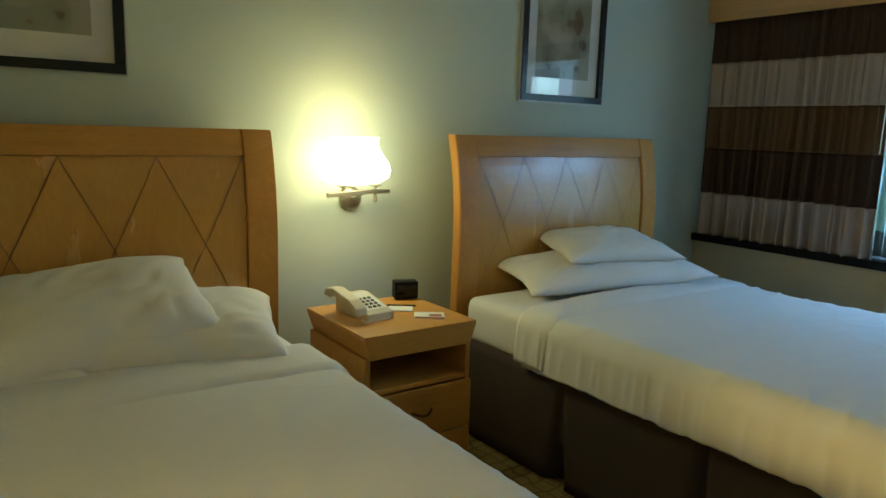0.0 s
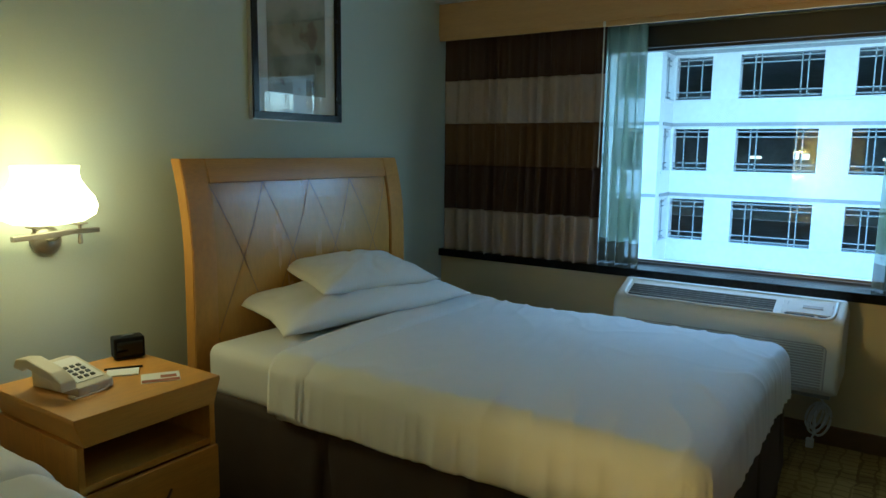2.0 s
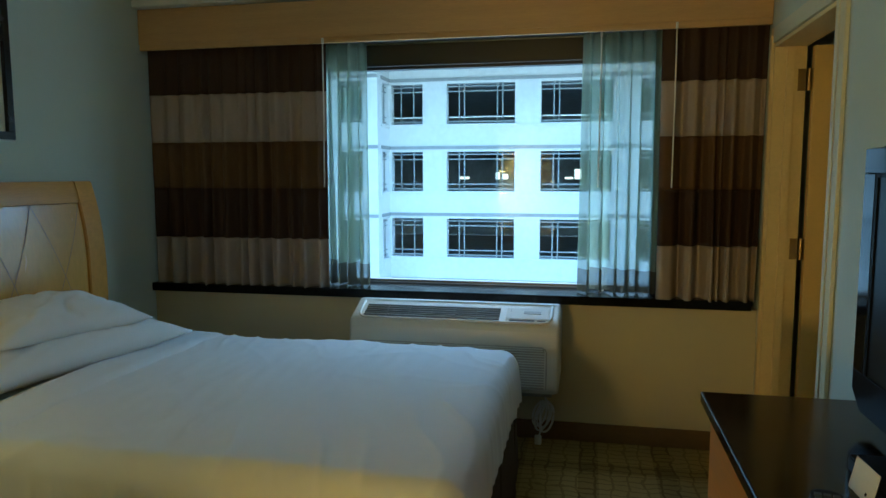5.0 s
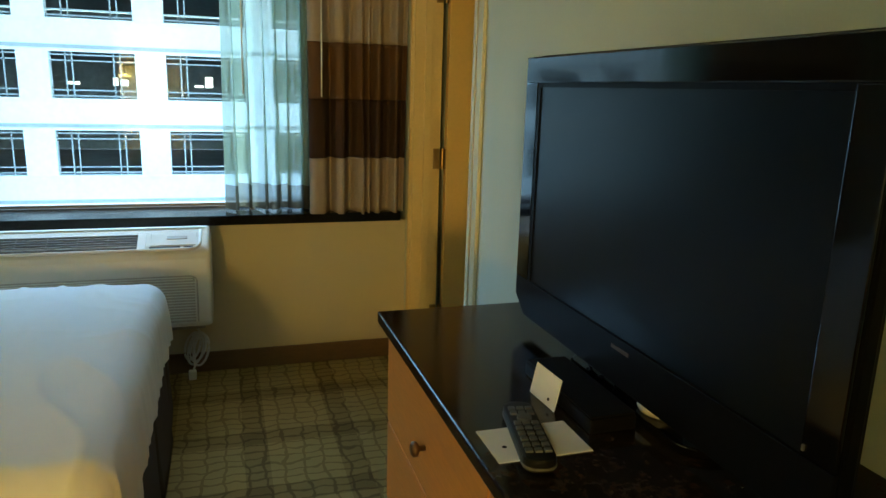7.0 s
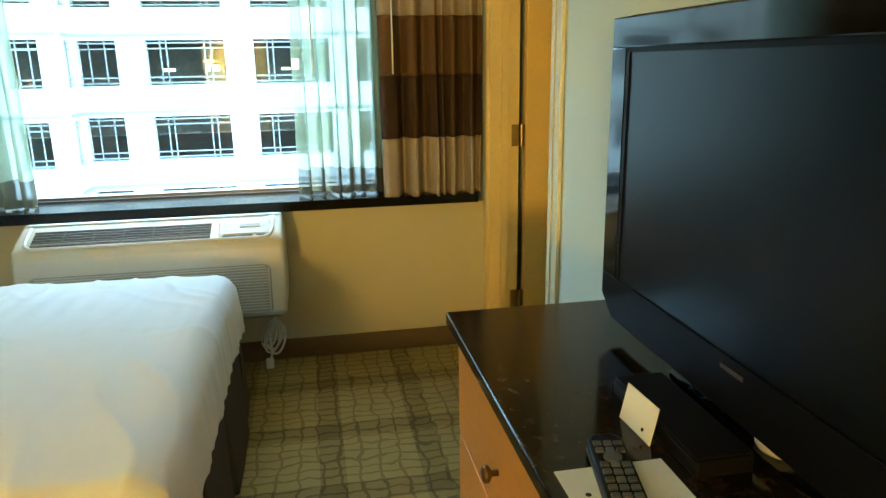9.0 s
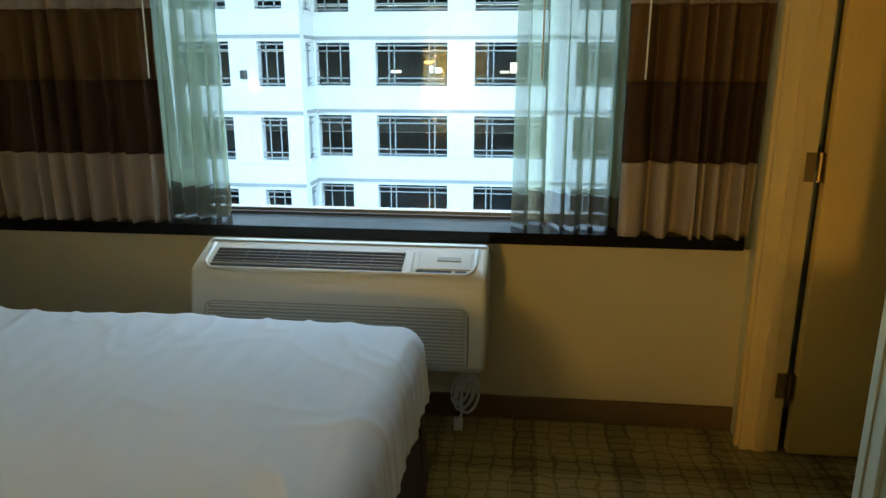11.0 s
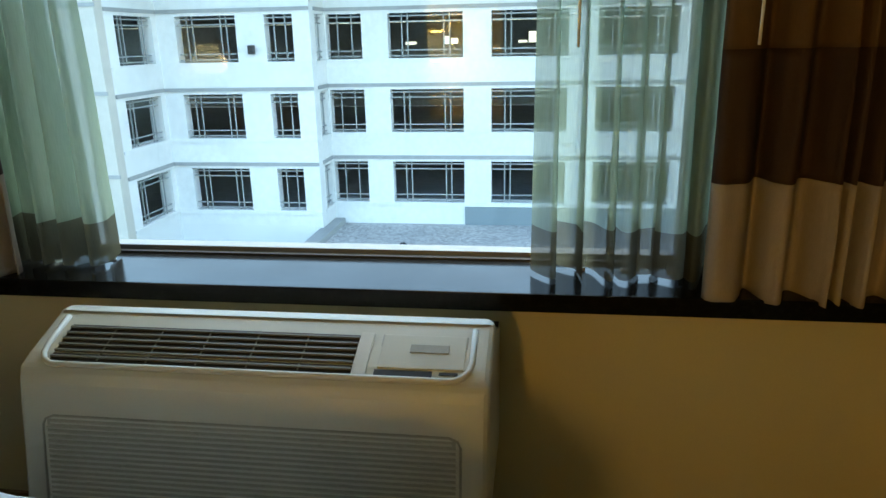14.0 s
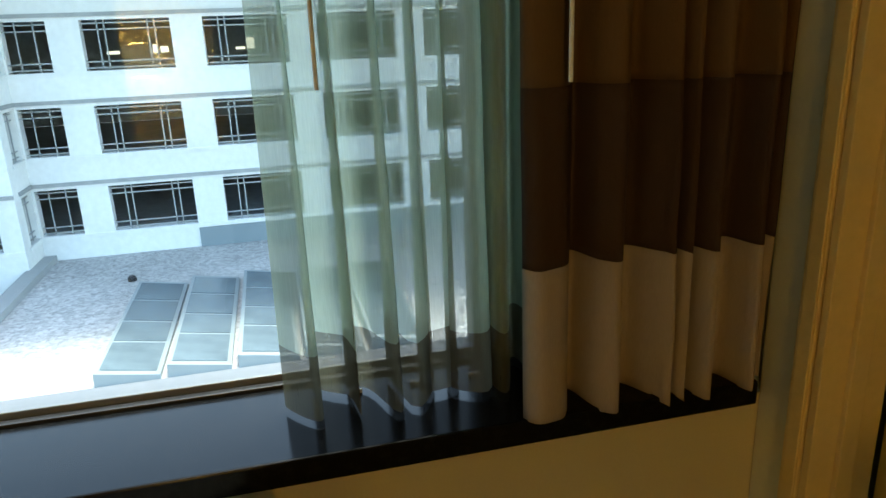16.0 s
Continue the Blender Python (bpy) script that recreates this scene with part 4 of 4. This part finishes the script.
    rim = [(front(z) - 0.001, y, z) for y, z in ((w - 0.06, 0.39), (w - 0.06, 0.567), (w - 0.066, 0.58), (w - 0.085, 0.588),
                                                  (-w + 0.085, 0.588), (-w + 0.066, 0.58), (-w + 0.06, 0.567), (-w + 0.06, 0.39))]
    part("panel_seam", tube(rim, 0.0028, 6), ACGREY, a, "recessed seam round the front grille")
    # grey sheet that darkens the rib gaps in place of their shadows
    back = extrude([(front(0.39) - 0.0012, 0.39), (front(0.58) - 0.0012, 0.58), (front(0.58) + 0.003, 0.58), (front(0.39) + 0.003, 0.39)], "y", -w + 0.07, w - 0.07)
    part("rib_gap_shade", back, ACGREY, a, "grey sheet for the shade between the ribs")
    for k in range(15):
        z = 0.574 - k * 0.0122
        inset = 0.068 if k else 0.078
        b = extrude([(front(z) - 0.0035, z), (front(z) + 0.004, z + 0.004), (front(z) + 0.004, z - 0.005), (front(z - 0.004) - 0.0008, z - 0.005)], "y", -w + inset, w - inset)
        part("rib", b, ACWHITE, a)
    # cord
    coil = []
    for k in range(90):
        t = k / 90 * 2 * math.pi * 4
        coil.append((3.86 - 0.015 * math.sin(t * 0.25), -0.475 + 0.04 * math.sin(t) + 0.05 * k / 90, 0.175 + 0.075 * math.cos(t + 0.4) - 0.012 * math.sin(t * 0.5)))
    part("cord", tube([(3.87, -0.44, 0.33), (3.865, -0.45, 0.28)] + coil + [(3.83, -0.44, 0.10), (3.82, -0.43, 0.07)], 0.0055), CORD, a, "coiled white power cord")
    part("plug", box(3.80, 3.83, -0.445, -0.41, 0.035, 0.08, 0.006), CORD, a)


air_conditioner()


# ---- television and dresser ----
def dresser():
    d = empty("dresser", (0, 0, 0), 0, "maple dresser with a dark polished granite top", "dresser")
    x0, x1, y0, y1 = 0.72, 2.085, -0.105, -0.632
    part("top", box(0.70, 2.105, -0.636, -0.082, 0.853, 0.881, 0.005, 3), GRANITE, d, "dark brown polished granite slab")
    part("body", box(x0, x1, y1, y0 - 0.02, 0.06, 0.852, 0.002), DRESSERWOOD, d)
    part("plinth", box(x0 + 0.03, x1 - 0.03, y1, y0 - 0.06, 0.0, 0.06), DRESSERWOOD, d)
    for (xa, xb), kx in (((x0 + 0.005, 1.398), 1.06), ((1.404, x1 - 0.003), 1.745)):
        for za, zb in ((0.605, 0.845), (0.34, 0.60), (0.075, 0.335)):
            dr = part("drawer", box(xa, xb, y0 - 0.019, y0, za, zb, 0.003), DRESSERWOOD, d)
            kb = lathe([(0.006, 0.0), (0.006, 0.012), (0.016, 0.018), (0.016, 0.026), (0.010, 0.030)], 14)
            bmesh.ops.transform(kb, verts=kb.verts, matrix=Matrix.Translation((kx, y0 + 0.0003, zb - 0.14)) @ pose(0, 0, 0, -90))
            part("knob", kb, BRONZE, dr, "small bronze knob", smooth=True)


dresser()


def television():
    t = empty("television", (0, 0, 0), 0, "switched-off black flat television on the dresser", "television")
    xl, xr, yf, z0, z1 = 1.960, 1.050, -0.378, 0.910, 1.484
    c = 0.035
    out = [(xr, z0 + 0.01), (xr + c, z0), (xl - 0.05, z0 + 0.004), (xl, z0 + 0.04), (xl, z1 - 0.01), (xl - 0.01, z1), (xr + 0.01, z1), (xr, z1 - 0.01)]
    part("cabinet", extrude([(x, z) for x, z in out], "y", yf - 0.030, yf - 0.006, 0.005), TVMATTE, t)
    part("rear_frame", box(xr + 0.008, xl - 0.008, yf - 0.042, yf - 0.0302, z0 + 0.03, z1 + 0.004, 0.004), TVMATTE, t)
    part("back_hump", box(xr + 0.2, xl - 0.15, yf - 0.11, yf - 0.0422, 0.97, 1.38, 0.02), TVMATTE, t)
    sl, sr, s0, s1 = 1.898, 1.105, 1.000, 1.430
    # gloss bezel of four boards round the screen
    part("bezel_top", box(xr + 0.003, xl - 0.003, yf - 0.006, yf, s1, z1 - 0.002, 0.002), TVBLACK, t)
    part("bezel_side", box(sl, xl - 0.003, yf - 0.006, yf, s0, s1 - 0.0005, 0.002), TVBLACK, t)
    part("bezel_side", box(xr + 0.003, sr, yf - 0.006, yf, s0, s1 - 0.0005, 0.002), TVBLACK, t)
    chin = extrude([(xr + 0.003, z0 + 0.012), (xr + c, z0 + 0.003), (xl - 0.052, z0 + 0.006), (xl - 0.003, z0 + 0.045), (xl - 0.003, s0 - 0.0005), (xr + 0.003, s0 - 0.0005)], "y", yf - 0.006, yf, 0.002)
    part("bezel_bottom", chin, TVMATTE, t)
    part("screen", box(sr + 0.0005, sl - 0.0005, yf - 0.0058, yf - 0.004, s0 + 0.0005, s1 - 0.001), SCREEN, t, "dark reflective screen")
    part("screen_edge", box(sl - 0.012, sl - 0.0005, yf - 0.0038, yf - 0.001, s0, s1 - 0.0008), TVMATTE, t)
    part("screen_edge", box(sr + 0.0005, sl - 0.0125, yf - 0.0038, yf - 0.001, s1 - 0.009, s1 - 0.001), TVMATTE, t)
    part("indicator", box(1.098, 1.101, yf + 0.0002, yf + 0.003, 1.008, 1.016), NICKEL, t)
    part("badge", box(1.475, 1.53, yf + 0.0002, yf + 0.0012, 0.978, 0.985), BRONZE, t)
    part("neck", box(1.42, 1.56, yf - 0.07, yf - 0.03, 0.895, 1.0, 0.006), TVMATTE, t)
    part("base", extrude([(1.50 + p[0], -0.475 + p[1]) for p in rounded(0.42, 0.20, 0.06)], "z", 0.881, 0.897, 0.003), TVBLACK, t)


television()

pc = empty("postcard", (1.415, -0.18, 0.881), 0, "white card lying flat on the dresser", "card")
part("card", box(-0.05, 0.05, -0.078, 0.075, 0.0, 0.0015), PAPER, pc)
part("dot", lathe([(0.004, 0.0016), (0.004, 0.002)], 10), BLACKPL, pc, "small dark dot").location = (-0.008, 0.05, 0)


def remote():
    r = empty("remote_control", (1.415, -0.172, 0.8826), 0, "black remote control with grey keys", "remote")
    body = extrude(rounded(0.195, 0.05, 0.02, 6), "z", 0.001, 0.022, 0.005)
    part("body", body, BLACKPL, r, smooth=False)
    part("silver_band", extrude(rounded(0.197, 0.052, 0.021, 6), "z", 0.006, 0.010), KEYGREY, r)
    for i in range(9):
        for j in range(3):
            if i == 6:
                continue
            part("key", box(-0.005, 0.005, -0.0055, 0.0055, 0.0, 0.004, 0.001), KEYGREY, r).location = (-0.07 + i * 0.017, -0.014 + j * 0.014, 0.0215)
    part("ring_key", lathe([(0.012, 0.0), (0.012, 0.004), (0.006, 0.0045)], 16), KEYGREY, r).location = (0.032, 0, 0.022)
    r.rotation_euler = (0, 0, radians(-12))


remote()
tc = empty("tent_card", (1.543, -0.256, 0.8812), 0, "small white card standing against a black box", "card")
part("leaf", box(-0.044, 0.044, -0.0008, 0.0008, 0.0, 0.057), PAPER, tc).matrix_basis = pose(0, 0, 0, 12, 0, 3)
part("dot", lathe([(0.003, 0.0), (0.003, 0.001)], 8), BLACKPL, tc).matrix_basis = pose(-0.022, -0.0015, 0.014, -78, 0, 3)
tray = empty("black_box", (1.53, -0.312, 0.881), 0, "flat black box lying behind the tent card", "box")
part("case", box(-0.12, 0.135, -0.05, 0.035, 0.0, 0.026, 0.005), BLACKPL, tray)
part("lid", box(-0.118, 0.133, -0.048, 0.033, 0.0265, 0.030, 0.002), BLACKPL, tray)
cup = empty("white_cup", (1.432, -0.42, 0.897), 0, "small white cup standing under the television", "cup")
part("wall", lathe([(0.0, 0.0), (0.034, 0.0), (0.038, 0.006), (0.042, 0.058), (0.039, 0.058), (0.034, 0.008), (0.0, 0.008)], 28), CORD, cup, smooth=True)
cb = empty("cable", (0, 0, 0), 0, "black cable hanging behind the television", "cable")
part("cord", tube([(1.66, -0.47, 0.96), (1.655, -0.43, 0.93), (1.64, -0.40, 0.905), (1.60, -0.39, 0.887), (1.54, -0.405, 0.925), (1.47, -0.42, 0.915), (1.42, -0.44, 0.90)], 0.004), BLACKPL, cb)


# ---- outside ----
structure("ground", box(4.5, 600, -500, 500, -16.5, -16.0), ASPHALT, "asphalt ground far below the window", "ground")
structure("roof_terrace", box(4.45, 32, -45, 8.85, -7.0, -6.45), GRAVEL, "flat gravel roof between the buildings", "roof")
structure("roof_kerb", box(6, 31.9, 8.85, 9.45, -7.49, -6.2, 0.02), LEDGE, "grey kerb along the gravel roof", "kerb")
bm = box(4.45, 32, 9.45, 45, -8.1, -7.5)
for k in range(30):
    box(4.45, 32, 9.9 + 1.15 * k, 9.98 + 1.15 * k, -7.499, -7.42, bm=bm)
structure("lower_roof", bm, SEAMROOF, "dark seamed lower roof beyond the kerb", "roof")

ROWTOP = [2.45 + 3.06 * k for k in range(1, -3, -1)]   # tops of the openings, storey by storey
OPEN_H = 1.80


def grille(w, h):
    """Bars across one garage opening: double rails above and below, double posts at both ends."""
    bm = bmesh.new()
    b = 0.022
    for z in (0.10, 0.32, h - 0.34, h - 0.12):
        box(-0.02, 0.02, 0, w, z - b, z + b, bm=bm)
    side = 0.22 * w if w > 1.6 else 0.3 * w
    for y in (side - 0.12, side + 0.12, w - side - 0.12, w - side + 0.12) if w > 1.6 else (side, w - side):
        box(-0.02, 0.02, y - b, y + b, 0, h, bm=bm)
    return bm


def facade(house, m, length, openings, wallmat, base=-9.6, top=6.9, depth=0.5):
    """One face of the garage in its own frame: x runs into the building, y along the face."""
    def put(name, b, mt, label="", parent=None):
        bmesh.ops.transform(b, verts=b.verts, matrix=m)
        return part(name, b, mt, parent or house, label)

    rows = [(t - OPEN_H, t) for t in ROWTOP]
    edges = [base] + [v for r in reversed(rows) for v in r] + [top]
    for k in range(0, len(edges), 2):
        put("spandrel", box(0, depth, 0, length, edges[k], edges[k + 1]), wallmat)
        if 0 < k:
            put("ledge", box(-0.07, -0.001, 0, length, edges[k] + 0.12, edges[k] + 0.26), LEDGE, "weathered ledge")
    for z0, z1 in rows:
        put("sill_course", box(-0.05, -0.001, 0, length, z0 - 0.16, z0 - 0.02), wallmat)
        y = 0
        for a, b in openings + [(length, length)]:
            if a - y > 0.01:
                put("pier", box(0, depth, y, a, z0, z1), wallmat)
            y = b
        for a, b in openings:
            g = grille(b - a, z1 - z0)
            bmesh.ops.transform(g, verts=g.verts, matrix=Matrix.Translation((0.15, a, z0)))
            put("railing", g, RAIL, "galvanised bars across an opening")


def garage():
    g = empty("parking_garage", (0, 0.3, 0), 0, "white stuccoed multi-storey parking garage with barred openings", "building")
    far, mid, near = 32.0, 30.1, 26.1
    inner, outer = 9.0, 15.4
    cols = [(2.03 - 3.12 - 4.26 * k, 2.03 - 4.26 * k) for k in range(9)][::-1] + [(3.18, 6.30), (7.42, 8.92)]
    y0 = -36.0
    facade(g, Matrix.Translation((far, y0, 0)), inner - y0, [(a - y0, b - y0) for a, b in cols], STUCCO)
    facade(g, Matrix.Translation((mid, inner, 0)), outer - inner, [(0.70, 1.85), (3.05, 5.6)], STUCCO)
    # return walls face down the terrace
    turn = pose(0, 0, 0, 0, 0, 90)
    facade(g, Matrix.Translation((far, inner, 0)) @ turn, far - mid - 0.502, [(0.08, 1.2)], STUCCO)
    facade(g, Matrix.Translation((mid, outer, 0)) @ turn, mid - near - 0.502, [(0.35, 2.9)], STUCCO)
    bm = box(near, near + 0.5, outer, 40, -9.6, 6.9)
    part("corner_wall", bm, STUCCO2, g, "beige stucco wall of a corner block")
    for z in (-6.4, -3.36, -0.33, 2.7, 5.73):
        part("joint_band", box(near - 0.03, near - 0.001, outer - 0.06, 40, z, z + 0.14), LEDGE, g)
    # decks, back wall and roof
    for t in ROWTOP + [ROWTOP[-1] - 3.03]:
        part("deck", box(far + 0.51, 52, -36, 40, t + 0.1, t + 0.55), GARAGE, g)
        part("deck", box(near + 0.51, far + 0.5, outer + 0.52, 40, t + 0.1, t + 0.55), GARAGE, g)
        part("deck", box(mid + 0.51, far + 0.5, inner + 0.52, outer + 0.5, t + 0.1, t + 0.55), GARAGE, g)
    holes = [(5.7, 6.2), (6.32, 6.65), (8.6, 9.4), (0.4, 0.9), (1.0, 1.6)]
    for k, t in enumerate(ROWTOP):
        z0, z1 = t - 2.5, t + 0.09
        if k == 1:
            y = -36
            cuts = sorted(holes)
            for a, b in cuts:
                part("back_wall", box(52, 52.3, y, a, z0, z1), GARAGE, g)
                part("back_wall", box(52, 52.3, a, b, z0, z0 + 1.1), GARAGE, g)
                part("back_wall", box(52, 52.3, a, b, z0 + 1.55 + 0.3 * math.sin(a * 5), z1), GARAGE, g)
                y = b
            part("back_wall", box(52, 52.3, y, 40, z0, z1), GARAGE, g)
        else:
            part("back_wall", box(52, 52.3, -36, 40, z0, z1), GARAGE, g)
    part("roof", box(near, 52.3, -36, 40, 6.91, 7.2), LEDGE, g)
    part("base_wall", box(far + 0.5, far + 0.9, -36, 40, -16, -9.6), STUCCO, g)
    part("louvre_panel", box(far - 0.06, far - 0.002, -12, 3.17, -6.448, -5.66), BLUEGREY, g, "blue-grey louvre panel")
    lamp = part("floodlight", box(mid - 0.35, mid - 0.02, 11.3, 11.5, 0.95, 1.3, 0.03), BLACKFRAME, g, "small dark floodlight")
    part("drain", lathe([(0.15, 0), (0.15, 0.12), (0.08, 0.2)], 12), BLACKFRAME, g).location = (28.3, 5.24, -6.45)


garage()


def skylight(y):
    s = empty("skylight", (19.9, y, -6.45), 0, "sloping blue-grey skylight on the gravel roof", "skylight", "row of skylights")
    L, w, lo, hi = 7.1, 1.52, 0.12, 0.36
    part("kerb", extrude([(0, 0), (w, 0), (w, hi), (0, lo)], "x", 0.0, L), SKYFRAME, s)
    slope = (hi - lo) / w
    for a, b in ((0.03, 0.27), (0.29, 0.48), (0.50, 0.73), (0.75, 0.97)):
        y0, y1 = 0.07 * w, 0.93 * w
        pane = extrude([(y0, lo + slope * y0 + 0.004), (y1, lo + slope * y1 + 0.004), (y1, lo + slope * y1 + 0.02), (y0, lo + slope * y0 + 0.02)], "x", a * L, b * L)
        part("pane", pane, SKYGLASS, s, "dull reflecting pane")
    return s


for y in (3.53, 1.83, 0.13, -1.57, -3.27):
    skylight(y)
